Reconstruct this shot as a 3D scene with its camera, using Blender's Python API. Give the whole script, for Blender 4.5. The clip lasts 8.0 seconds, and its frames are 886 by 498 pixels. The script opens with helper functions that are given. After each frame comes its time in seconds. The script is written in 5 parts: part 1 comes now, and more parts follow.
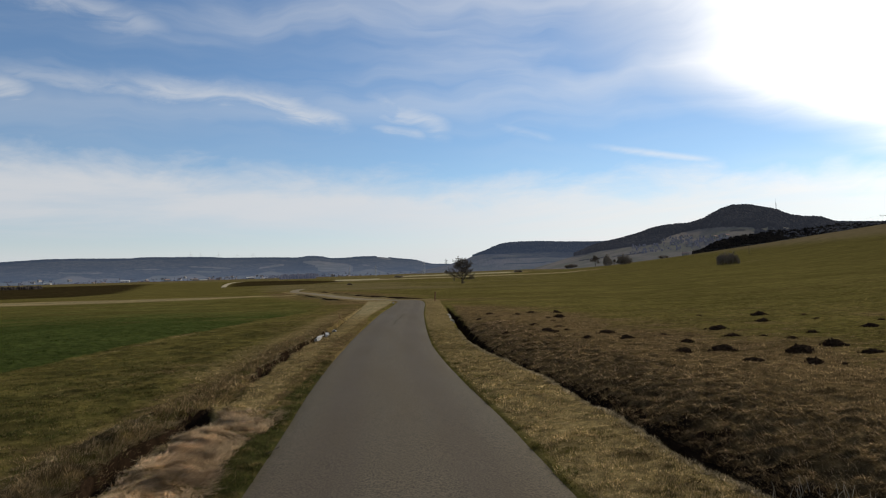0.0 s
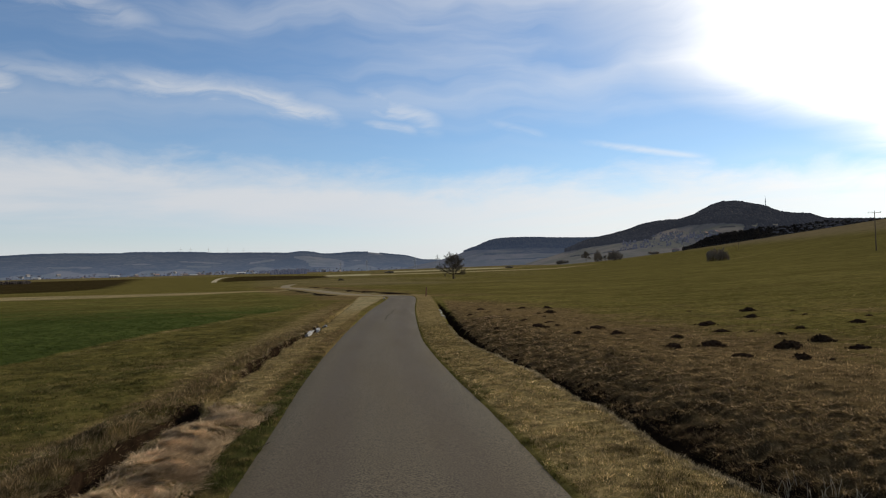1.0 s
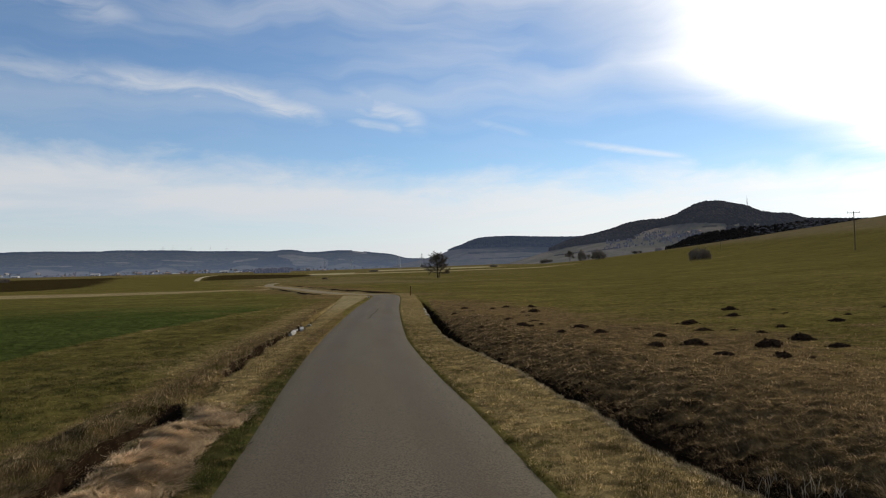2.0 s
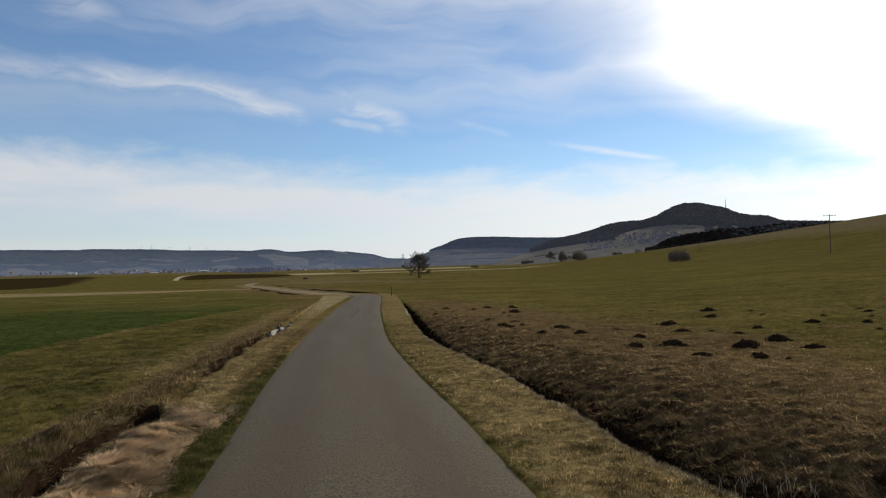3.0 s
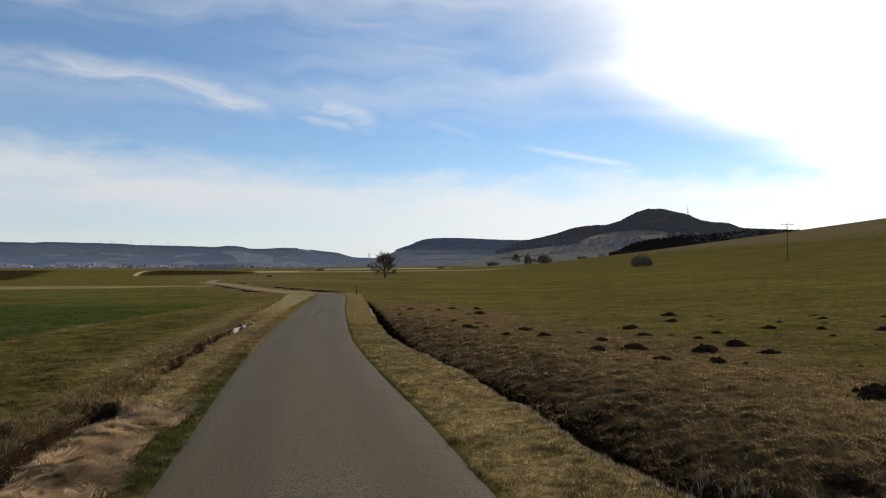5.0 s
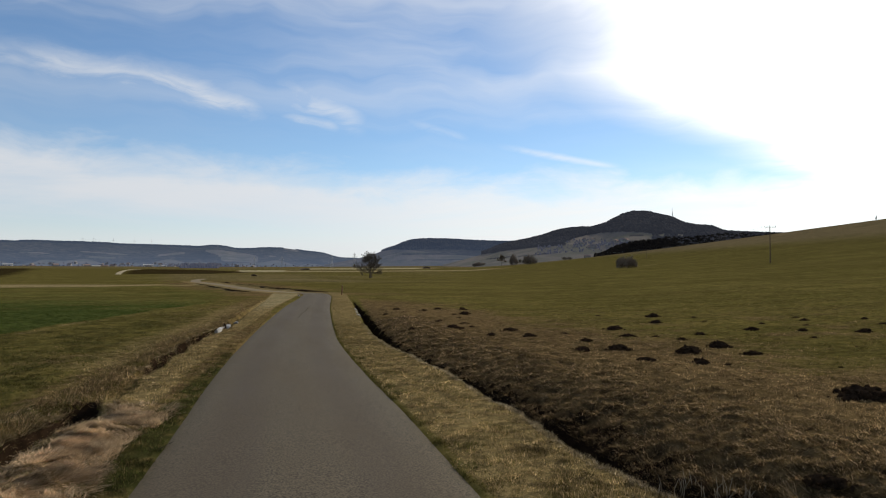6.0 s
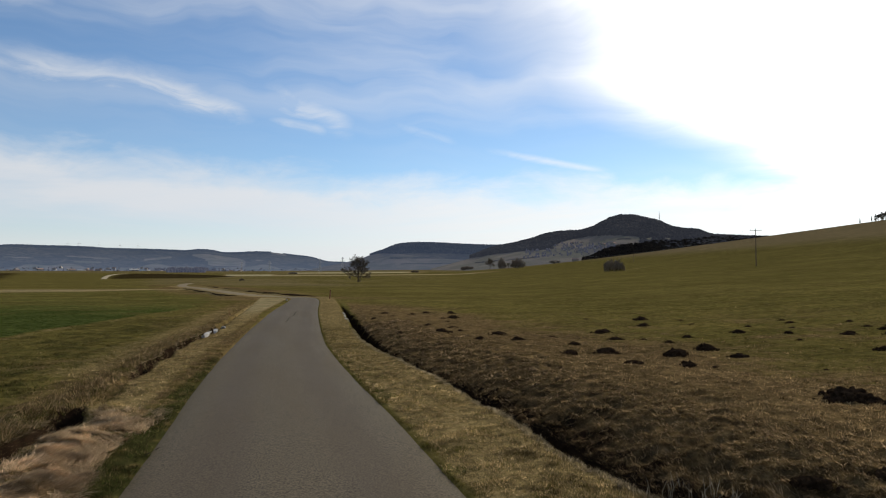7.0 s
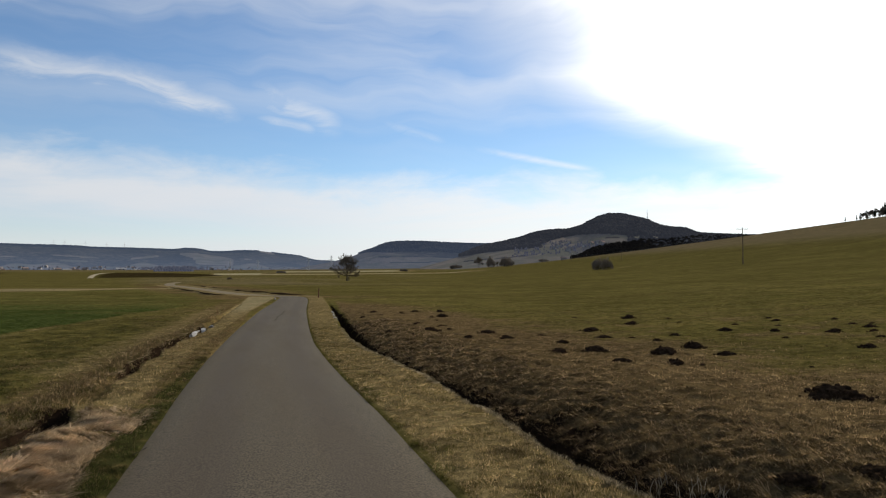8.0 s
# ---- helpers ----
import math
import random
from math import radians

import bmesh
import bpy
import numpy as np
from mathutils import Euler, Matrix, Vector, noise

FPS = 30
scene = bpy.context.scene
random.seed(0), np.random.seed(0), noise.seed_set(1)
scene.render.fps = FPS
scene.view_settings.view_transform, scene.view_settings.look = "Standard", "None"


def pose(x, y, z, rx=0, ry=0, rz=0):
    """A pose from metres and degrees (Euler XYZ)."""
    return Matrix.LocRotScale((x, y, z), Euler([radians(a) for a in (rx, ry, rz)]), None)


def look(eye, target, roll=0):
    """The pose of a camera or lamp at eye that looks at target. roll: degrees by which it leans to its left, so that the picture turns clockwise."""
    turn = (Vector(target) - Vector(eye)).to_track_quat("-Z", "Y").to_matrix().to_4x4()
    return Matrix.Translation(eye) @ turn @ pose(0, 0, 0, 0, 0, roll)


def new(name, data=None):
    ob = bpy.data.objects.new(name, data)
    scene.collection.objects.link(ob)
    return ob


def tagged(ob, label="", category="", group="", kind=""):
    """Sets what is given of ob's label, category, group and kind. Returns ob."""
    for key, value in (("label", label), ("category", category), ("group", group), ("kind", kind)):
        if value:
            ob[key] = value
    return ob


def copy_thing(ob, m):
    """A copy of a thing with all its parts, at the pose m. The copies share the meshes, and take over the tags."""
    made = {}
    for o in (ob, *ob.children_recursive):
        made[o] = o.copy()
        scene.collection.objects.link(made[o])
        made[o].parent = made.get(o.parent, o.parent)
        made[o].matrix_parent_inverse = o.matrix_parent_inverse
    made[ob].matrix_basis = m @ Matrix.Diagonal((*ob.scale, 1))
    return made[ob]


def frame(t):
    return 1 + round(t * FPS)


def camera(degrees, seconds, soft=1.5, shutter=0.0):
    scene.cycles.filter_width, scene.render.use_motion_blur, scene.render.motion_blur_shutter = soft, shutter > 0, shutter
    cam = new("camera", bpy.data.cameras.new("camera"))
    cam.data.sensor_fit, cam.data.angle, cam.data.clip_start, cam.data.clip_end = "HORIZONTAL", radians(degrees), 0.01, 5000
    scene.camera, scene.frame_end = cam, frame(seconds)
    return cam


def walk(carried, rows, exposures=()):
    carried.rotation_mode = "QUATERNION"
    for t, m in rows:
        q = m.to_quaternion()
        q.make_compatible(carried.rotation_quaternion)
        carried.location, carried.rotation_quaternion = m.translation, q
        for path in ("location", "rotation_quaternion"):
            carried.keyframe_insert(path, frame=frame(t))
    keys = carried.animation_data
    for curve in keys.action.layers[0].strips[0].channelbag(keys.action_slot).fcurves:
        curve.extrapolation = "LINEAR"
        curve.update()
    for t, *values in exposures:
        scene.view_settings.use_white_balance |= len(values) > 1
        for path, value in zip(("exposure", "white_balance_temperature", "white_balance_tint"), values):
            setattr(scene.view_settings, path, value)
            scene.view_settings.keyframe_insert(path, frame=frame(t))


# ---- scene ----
cam = camera(64.2, 8.0, soft=1.1)
EYE = 1.7
# seconds, yaw, pitch, roll: the camera stands on the road and turns to its right
ROWS = [
    (0.0, -4.614, 2.244, 1.628), (0.5, -4.920, 2.043, 1.514), (1.0, -5.333, 1.865, 1.506), (1.5, -5.880, 1.773, 1.480),
    (3.0, -8.108, 1.739, 1.204), (3.5, -8.747, 1.734, 0.898), (4.0, -9.499, 1.705, 0.553), (4.5, -10.191, 1.749, 0.325),
    (6.0, -12.045, 1.783, -0.222), (6.5, -12.432, 1.976, -0.158), (7.0, -12.993, 2.096, -0.090), (7.5, -13.367, 2.054, -0.015),
    (8.0, -13.888, 1.986, -0.020),
]
walk(cam, [(t, pose(0, 0, EYE, 90 + pitch, roll, yaw)) for t, yaw, pitch, roll in ROWS],
     exposures=((0.0, -0.07), (1.5, -0.02), (4.0, 0.02), (6.5, 0.07), (8.0, 0.08)))

# ---------------------------------------------------------------- sky and sun
SUN_AZ, SUN_EL = 50.0, 26.5     # degrees to the right of the road, degrees above the horizon
scene.view_settings.exposure = 0.0


class Nodes:
    """A short way to write node trees."""

    def __init__(self, tree):
        self.tree = tree
        tree.nodes.clear()

    def add(self, kind, ins=None, op="", mode="", data="", attr=""):
        n = self.tree.nodes.new(kind)
        if op:
            n.operation = op
        if data:
            n.data_type = data
        if kind == "ShaderNodeMix":
            n.blend_type = mode
        if kind == "ShaderNodeMapRange":
            n.interpolation_type = mode
        if attr:
            n.attribute_name = attr
        for k, v in (ins or {}).items():
            if isinstance(v, bpy.types.NodeSocket):
                self.tree.links.new(v, n.inputs[k])
            else:
                n.inputs[k].default_value = v
        return n

    def math(self, op, a, b=0.0, c=0.0):
        return self.add("ShaderNodeMath", {0: a, 1: b, 2: c}, op=op).outputs[0]

    def mix(self, fac, a, b, blend="MIX"):
        return self.add("ShaderNodeMix", {0: fac, 6: a, 7: b}, data="RGBA", mode=blend).outputs[2]

    def ramp(self, v, lo, hi, a=0.0, b=1.0):
        return self.add("ShaderNodeMapRange", {0: v, 1: lo, 2: hi, 3: a, 4: b}, mode="SMOOTHSTEP").outputs[0]

    def noise(self, vec, scale, detail=4.0, rough=0.55, distort=0.0):
        ins = {"Scale": scale, "Detail": detail, "Roughness": rough, "Distortion": distort}
        if vec is not None:
            ins["Vector"] = vec
        return self.add("ShaderNodeTexNoise", ins).outputs[0]


def rgb(r, g, b):
    return (r, g, b, 1.0)


def make_sky():
    world = bpy.data.worlds.new("sky")
    scene.world = world
    world.use_nodes = True
    n = Nodes(world.node_tree)
    d = n.add("ShaderNodeTexCoord").outputs["Generated"]
    air = n.add("ShaderNodeTexSky")
    air.sky_type, air.sun_disc = "NISHITA", False
    air.sun_elevation, air.sun_rotation = radians(SUN_EL), radians(SUN_AZ)
    air.altitude, air.air_density, air.dust_density, air.ozone_density = 600.0, 1.0, 0.2, 3.0
    sky = air.outputs[0]
    sky = n.mix(1.0, sky, rgb(0.93 * SKY, 0.99 * SKY, 1.04 * SKY), "MULTIPLY")
    xyz = n.add("ShaderNodeSeparateXYZ", {0: d})
    # degrees to the right of the road and above the horizon
    az = n.math("MULTIPLY", n.math("ARCTAN2", xyz.outputs[0], xyz.outputs[1]), 57.2958)
    el = n.math("MULTIPLY", n.math("ARCSINE", xyz.outputs[2]), 57.2958)
    ang = n.add("ShaderNodeCombineXYZ", {0: az, 1: el, 2: 0.0}).outputs[0]
    # the wind draws the high cloud out into long fibres that sink to the right
    bent = n.add("ShaderNodeVectorMath", {0: ang, 1: n.add("ShaderNodeVectorMath", {0: n.add("ShaderNodeTexNoise", {"Vector": ang, "Scale": 0.11, "Detail": 3.0}).outputs[1], 1: (7.0, 5.0, 0.0)}, op="MULTIPLY").outputs[0]}, op="ADD").outputs[0]
    fibres = n.noise(n.add("ShaderNodeMapping", {0: bent, 2: (0, 0, radians(11.0)), 3: (0.030, 0.26, 1.0)}).outputs[0], 1.0, 7.0, 0.58, 0.35)
    bands = n.noise(n.add("ShaderNodeMapping", {0: bent, 1: (3.0, 7.0, 0.0), 2: (0, 0, radians(14.0)), 3: (0.016, 0.13, 1.0)}).outputs[0], 1.0, 4.0, 0.5, 0.2)
    puffs = n.noise(n.add("ShaderNodeMapping", {0: ang, 3: (0.14, 0.3, 1.0)}).outputs[0], 1.0, 7.0, 0.62, 0.4)
    fine = n.noise(n.add("ShaderNodeMapping", {0: bent, 2: (0, 0, radians(16.0)), 3: (0.16, 0.75, 1.0)}).outputs[0], 1.0, 6.0, 0.62, 0.5)
    layers = n.noise(n.add("ShaderNodeMapping", {0: ang, 2: (0, 0, radians(3.0)), 3: (0.03, 0.34, 1.0)}).outputs[0], 1.0, 6.0, 0.6, 0.6)

    def streak(a0, e0, a1, e1, wide, amount):
        """A band of cirrus from one place in the sky to another, soft above and crisper below."""
        ln = math.hypot(a1 - a0, e1 - e0)
        ca, ce = (a1 - a0) / ln, (e1 - e0) / ln
        da, de = n.math("SUBTRACT", az, a0), n.math("SUBTRACT", el, e0)
        along = n.math("ADD", n.math("MULTIPLY", da, ca), n.math("MULTIPLY", de, ce))
        off = n.math("ADD", n.math("MULTIPLY", da, -ce), n.math("MULTIPLY", de, ca))
        off = n.math("ADD", off, n.math("MULTIPLY", n.math("SUBTRACT", puffs, 0.5), wide * 2.6))
        off = n.math("ADD", off, n.math("MULTIPLY", n.math("SUBTRACT", fine, 0.5), wide * 1.9))
        body = n.math("MULTIPLY", n.ramp(off, -1.9 * wide, 0.4 * wide), n.ramp(off, -0.2 * wide, 1.8 * wide, 1.0, 0.0))
        ends = n.math("MULTIPLY", n.ramp(along, -0.25 * ln, 0.3 * ln), n.ramp(along, 0.78 * ln, 1.1 * ln, 1.0, 0.0))
        return n.math("MULTIPLY", n.math("MULTIPLY", body, ends), n.math("MULTIPLY", n.ramp(fine, 0.28, 0.62, 0.4, 1.0), amount))

    # a thin milky veil over the upper sky, torn into bands
    cover = n.math("MULTIPLY", n.ramp(n.math("ADD", n.math("MULTIPLY", bands, 0.62), n.math("MULTIPLY", fibres, 0.38)), 0.40, 0.66), n.ramp(el, 9.0, 16.0, 0.12, 0.46))
    for s in ((-29.0, 14.9, -9.0, 14.2, 0.75, 0.45), (-20.0, 14.8, -6.5, 13.9, 0.85, 0.72), (-12.5, 14.5, -2.3, 12.6, 0.85, 0.78), (-33.0, 14.9, -25.2, 13.2, 0.9, 0.75), (-30.0, 21.0, -16.0, 18.9, 0.9, 0.5),
              (-0.8, 14.3, 5.6, 11.7, 0.8, 0.6), (-0.5, 12.1, 3.6, 11.4, 0.32, 0.55), (17.8, 9.8, 26.2, 8.2, 0.22, 0.55), (9.0, 12.2, 14.0, 10.6, 0.3, 0.22)):
        cover = n.math("MAXIMUM", cover, streak(*s))
    # a bank of thin cloud over the horizon, its upper edge ragged
    edge = n.math("ADD", n.math("ADD", el, n.math("MINIMUM", n.math("MULTIPLY", az, 0.072), n.math("ADD", n.math("MULTIPLY", az, 0.010), 0.45))), n.math("ADD", n.math("MULTIPLY", n.math("SUBTRACT", puffs, 0.5), -4.6), n.math("MULTIPLY", n.math("SUBTRACT", fine, 0.5), -2.4)))
    bank = n.math("MULTIPLY", n.ramp(edge, 5.6, 9.4, 1.0, 0.0), n.ramp(layers, 0.30, 0.6, 0.66, 0.95))
    # with a bluer gap low over the horizon
    low = n.math("POWER", 2.718, n.math("MULTIPLY", n.math("POWER", n.math("DIVIDE", n.math("ADD", n.math("SUBTRACT", el, 3.4), n.math("MULTIPLY", n.math("SUBTRACT", layers, 0.5), 3.0)), 1.2), 2.0), -1.0))
    bank = n.math("MULTIPLY", bank, n.math("SUBTRACT", 1.0, n.math("MULTIPLY", low, n.ramp(az, -14.0, 22.0, 0.42, 0.0))))
    cover = n.math("MAXIMUM", cover, bank)
    cover = n.math("MULTIPLY", cover, n.ramp(el, -2.0, 0.0))
    # bright cloud round the sun, cut off below by a slanting edge
    s = Vector((math.sin(radians(SUN_AZ)) * math.cos(radians(SUN_EL)), math.cos(radians(SUN_AZ)) * math.cos(radians(SUN_EL)), math.sin(radians(SUN_EL))))
    dot = n.add("ShaderNodeVectorMath", {0: d, 1: s}, op="DOT_PRODUCT").outputs["Value"]
    away = n.math("MULTIPLY", n.math("ARCCOSINE", n.math("MINIMUM", dot, 1.0)), 57.2958)
    fall = n.math("DIVIDE", n.math("MAXIMUM", n.math("SUBTRACT", 21.0, el), 0.0), 13.5)
    rim = n.math("SUBTRACT", n.math("SUBTRACT", az, 26.3), n.math("MULTIPLY", n.math("POWER", fall, 2.0), 14.0))
    rim = n.math("ADD", rim, n.math("ADD", n.math("MULTIPLY", n.math("SUBTRACT", fibres, 0.5), 9.0), n.math("MULTIPLY", n.math("SUBTRACT", bands, 0.5), 8.0)))
    rim = n.math("DIVIDE", rim, n.ramp(el, 7.0, 19.0, 4.0, 14.0))
    veil = n.math("ADD", n.ramp(rim, -1.4, 0.25, 0.0, 0.68), n.ramp(rim, -0.6, 0.2, 0.0, 0.30))
    veil = n.math("MULTIPLY", veil, n.ramp(away, 28.0, 50.0, 1.0, 0.0))
    cover = n.math("MAXIMUM", cover, veil)
    glow = n.math("ADD", 0.80, n.math("MULTIPLY", n.math("POWER", n.ramp(away, 0.0, 40.0, 1.0, 0.0), 2.0), 1.6))
    glow = n.math("ADD", glow, n.math("MULTIPLY", n.ramp(rim, -0.9, 0.6, 0.0, 0.28), n.ramp(away, 24.0, 40.0, 1.0, 0.0)))
    glow = n.math("ADD", glow, n.ramp(away, 28.0, 56.0, 0.13, 0.0))
    glow = n.math("MULTIPLY", glow, n.ramp(away, 34.0, 82.0, 1.0, 0.87))
    lit = n.mix(1.0, n.mix(n.ramp(away, 26.0, 58.0), rgb(1.0, 0.985, 0.965), rgb(0.925, 0.955, 1.0)), n.add("ShaderNodeCombineXYZ", {0: glow, 1: glow, 2: glow}).outputs[0], "MULTIPLY")
    out = n.mix(cover, sky, lit)
    bg = n.add("ShaderNodeBackground", {0: out, 1: 1.0})
    n.add("ShaderNodeOutputWorld", {0: bg.outputs[0]})


SKY = 0.106
make_sky()
sun = new("sun", bpy.data.lights.new("sun", "SUN"))
sun.data.energy, sun.data.angle, sun.data.color = 4.2, radians(1.2), (1.0, 0.89, 0.72)
sun_way = Vector((math.sin(radians(SUN_AZ)) * math.cos(radians(SUN_EL)), math.cos(radians(SUN_AZ)) * math.cos(radians(SUN_EL)), math.sin(radians(SUN_EL))))
sun.matrix_world = look(sun_way * 50, (0, 0, 0))

# ---------------------------------------------------------------- materials


def material(name, build):
    m = bpy.data.materials.new(name)
    m.use_nodes = True
    n = Nodes(m.node_tree)
    shader = build(n)
    n.add("ShaderNodeOutputMaterial", {0: shader})
    return m


def surface(n, colour, rough=0.8, bump=None, strength=0.3, distance=0.02, metal=0.0, spec=0.3):
    ins = {"Base Color": colour, "Roughness": rough, "Metallic": metal, "Specular IOR Level": spec}
    if bump is not None:
        ins["Normal"] = n.add("ShaderNodeBump", {"Height": bump, "Strength": strength, "Distance": distance}).outputs[0]
    return n.add("ShaderNodeBsdfPrincipled", ins).outputs[0]


def place(n):
    return n.add("ShaderNodeNewGeometry").outputs["Position"]


def plain(name, a, b, scale=3.0, rough=0.8, strength=0.3, distance=0.01, metal=0.0, spec=0.3):
    """A material that wavers between two colours at a coarse and a fine scale."""
    def build(n):
        p = place(n)
        f = n.math("ADD", n.math("MULTIPLY", n.noise(p, scale), 0.6), n.math("MULTIPLY", n.noise(p, scale * 7), 0.4))
        return surface(n, n.mix(n.ramp(f, 0.35, 0.65), rgb(*a), rgb(*b)), rough, n.noise(p, scale * 9), strength, distance, metal, spec)
    return material(name, build)


GREEN_A, GREEN_B = (0.060, 0.054, 0.015), (0.172, 0.143, 0.047)
DRY_A, DRY_B = (0.050, 0.035, 0.016), (0.192, 0.137, 0.067)
STRAW_A, STRAW_B = (0.060, 0.047, 0.019), (0.29, 0.222, 0.108)
CROP_A, CROP_B = (0.031, 0.044, 0.012), (0.068, 0.084, 0.025)
# bare earth, kept near black to hold the painted shade of the ditches too
SOIL_SHADE_A, SOIL_SHADE_B = (0.009, 0.006, 0.004), (0.026, 0.017, 0.011)


def land(n):
    p = place(n)
    a1 = n.add("ShaderNodeAttribute", attr="land")
    a2 = n.add("ShaderNodeAttribute", attr="land_more")
    dry, crop, soil_shade = n.add("ShaderNodeSeparateColor", {0: a1.outputs[0]}).outputs
    straw, brown, moss = n.add("ShaderNodeSeparateColor", {0: a2.outputs[0]}).outputs
    big, mid = n.noise(p, 0.06, 5.0), n.noise(p, 0.9, 6.0, 0.65)
    fine, grit = n.noise(p, 9.0, 5.0, 0.7), n.noise(p, 45.0, 4.0, 0.7)
    wide = n.noise(n.add("ShaderNodeMapping", {0: p, 3: (0.02, 0.11, 0.1)}).outputs[0], 1.0, 5.0, 0.6)
    t = n.ramp(n.math("ADD", n.math("MULTIPLY", fine, 0.5), n.math("MULTIPLY", grit, 0.5)), 0.33, 0.68)
    wobble = n.math("MULTIPLY", n.math("SUBTRACT", n.math("ADD", n.math("MULTIPLY", mid, 0.6), n.math("MULTIPLY", fine, 0.4)), 0.5), 1.1)

    def both(a, b):
        return n.mix(t, rgb(*a), rgb(*b))

    def weight(w):
        return n.ramp(n.math("ADD", w, n.math("MULTIPLY", wobble, n.math("MULTIPLY", w, n.math("SUBTRACT", 2.0, w)))), 0.25, 0.75)

    green = both(GREEN_A, GREEN_B)
    green = n.mix(n.ramp(wide, 0.35, 0.7, 0.0, 0.7), green, both((0.074, 0.062, 0.021), (0.125, 0.099, 0.036)))
    green = n.mix(n.ramp(mid, 0.5, 0.75, 0.0, 0.5), green, both((0.045, 0.055, 0.014), (0.07, 0.08, 0.022)))
    tuft = n.noise(n.add("ShaderNodeMapping", {0: p, 3: (0.5, 1.1, 0.6)}).outputs[0], 1.0, 6.0, 0.7)
    green = n.mix(n.ramp(tuft, 0.42, 0.7, 0.0, 0.5), green, both((0.034, 0.036, 0.009), (0.062, 0.060, 0.016)))
    green = n.mix(n.ramp(tuft, 0.5, 0.25, 0.0, 0.45), green, both((0.092, 0.072, 0.027), (0.145, 0.112, 0.045)))
    c = n.mix(weight(brown), green, both((0.115, 0.092, 0.050), (0.170, 0.136, 0.078)))
    c = n.mix(weight(dry), c, both(DRY_A, DRY_B))
    c = n.mix(weight(moss), c, both((0.020, 0.022, 0.008), (0.046, 0.045, 0.016)))
    c = n.mix(weight(crop), c, both(CROP_A, CROP_B))
    c = n.mix(weight(straw), c, both(STRAW_A, STRAW_B))
    c = n.mix(n.ramp(straw, 1.05, 1.6), c, both((0.25, 0.225, 0.14), (0.36, 0.32, 0.205)))
    c = n.mix(weight(soil_shade), c, both(SOIL_SHADE_A, SOIL_SHADE_B))
    c = n.mix(n.ramp(big, 0.35, 0.65, 0.0, 0.55), c, n.mix(1.0, c, rgb(0.68, 0.70, 0.68), "MULTIPLY"))
    sward = n.noise(p, 0.3, 6.0, 0.7)
    c = n.mix(n.ramp(sward, 0.32, 0.68, 0.0, 0.6), n.mix(1.0, c, rgb(1.22, 1.2, 1.16), "MULTIPLY"), n.mix(1.0, c, rgb(0.6, 0.62, 0.62), "MULTIPLY"))
    clod = n.noise(p, 3.4, 5.0, 0.7)
    c = n.mix(n.ramp(clod, 0.36, 0.62, 0.0, 0.7), n.mix(1.0, c, rgb(0.58, 0.58, 0.56), "MULTIPLY"), n.mix(1.0, c, rgb(1.22, 1.2, 1.18), "MULTIPLY"))
    h = n.math("ADD", n.math("MULTIPLY", fine, 0.7), n.math("MULTIPLY", grit, 0.3))
    return surface(n, c, 1.0, h, 0.6, 0.05, spec=0.0)


def asphalt(n):
    p = place(n)
    grit, fine, blot = n.noise(p, 55.0, 5.0, 0.8), n.noise(p, 20.0, 4.0), n.noise(n.add("ShaderNodeMapping", {0: p, 3: (0.9, 0.14, 1.0)}).outputs[0], 1.0, 5.0, 0.6)
    long_ = n.noise(n.add("ShaderNodeMapping", {0: p, 3: (2.2, 0.06, 1.0)}).outputs[0], 1.0, 4.0)
    across = n.add("ShaderNodeAttribute", attr="across").outputs["Fac"]
    c = n.mix(n.ramp(grit, 0.37, 0.63), rgb(0.024, 0.0205, 0.0145), rgb(0.125, 0.105, 0.072))
    c = n.mix(n.ramp(blot, 0.35, 0.7, 0.0, 0.4), c, rgb(0.082, 0.065, 0.045))
    c = n.mix(n.ramp(long_, 0.5, 0.72, 0.0, 0.45), c, rgb(0.066, 0.053, 0.039))
    # the wheels polish two tracks
    track = n.math("ABSOLUTE", n.math("SUBTRACT", n.math("ABSOLUTE", across), 0.5))
    c = n.mix(n.ramp(track, 0.06, 0.3, 0.4, 0.0), c, rgb(0.058, 0.046, 0.034))
    # dust and crumbs of earth at both edges
    rim = n.ramp(n.math("ADD", n.math("ABSOLUTE", across), n.math("MULTIPLY", n.math("SUBTRACT", fine, 0.5), 0.25)), 0.86, 1.02)
    c = n.mix(n.math("MULTIPLY", rim, 0.75), c, rgb(0.070, 0.058, 0.034))
    # past the bend the lane is dusty
    yy = n.add("ShaderNodeSeparateXYZ", {0: p}).outputs[1]
    c = n.mix(n.ramp(n.math("ADD", yy, n.math("MULTIPLY", blot, 4.0)), 76.0, 83.0, 0.0, 0.9), c, n.mix(fine, rgb(0.105, 0.084, 0.048), rgb(0.200, 0.160, 0.096)))
    h = n.math("ADD", n.math("MULTIPLY", grit, 0.6), n.math("MULTIPLY", fine, 0.4))
    return surface(n, c, n.ramp(blot, 0.3, 0.7, 0.78, 0.92), h, 0.5, 0.006, spec=0.06)


def leafy(n):
    """Blades and stalks that carry their own colour and let some light through."""
    c = n.add("ShaderNodeAttribute", attr="tint").outputs[0]
    a = n.add("ShaderNodeBsdfDiffuse", {0: c, 1: 0.8}).outputs[0]
    b = n.add("ShaderNodeBsdfTranslucent", {0: c}).outputs[0]
    return n.add("ShaderNodeMixShader", {0: 0.45, 1: a, 2: b}).outputs[0]


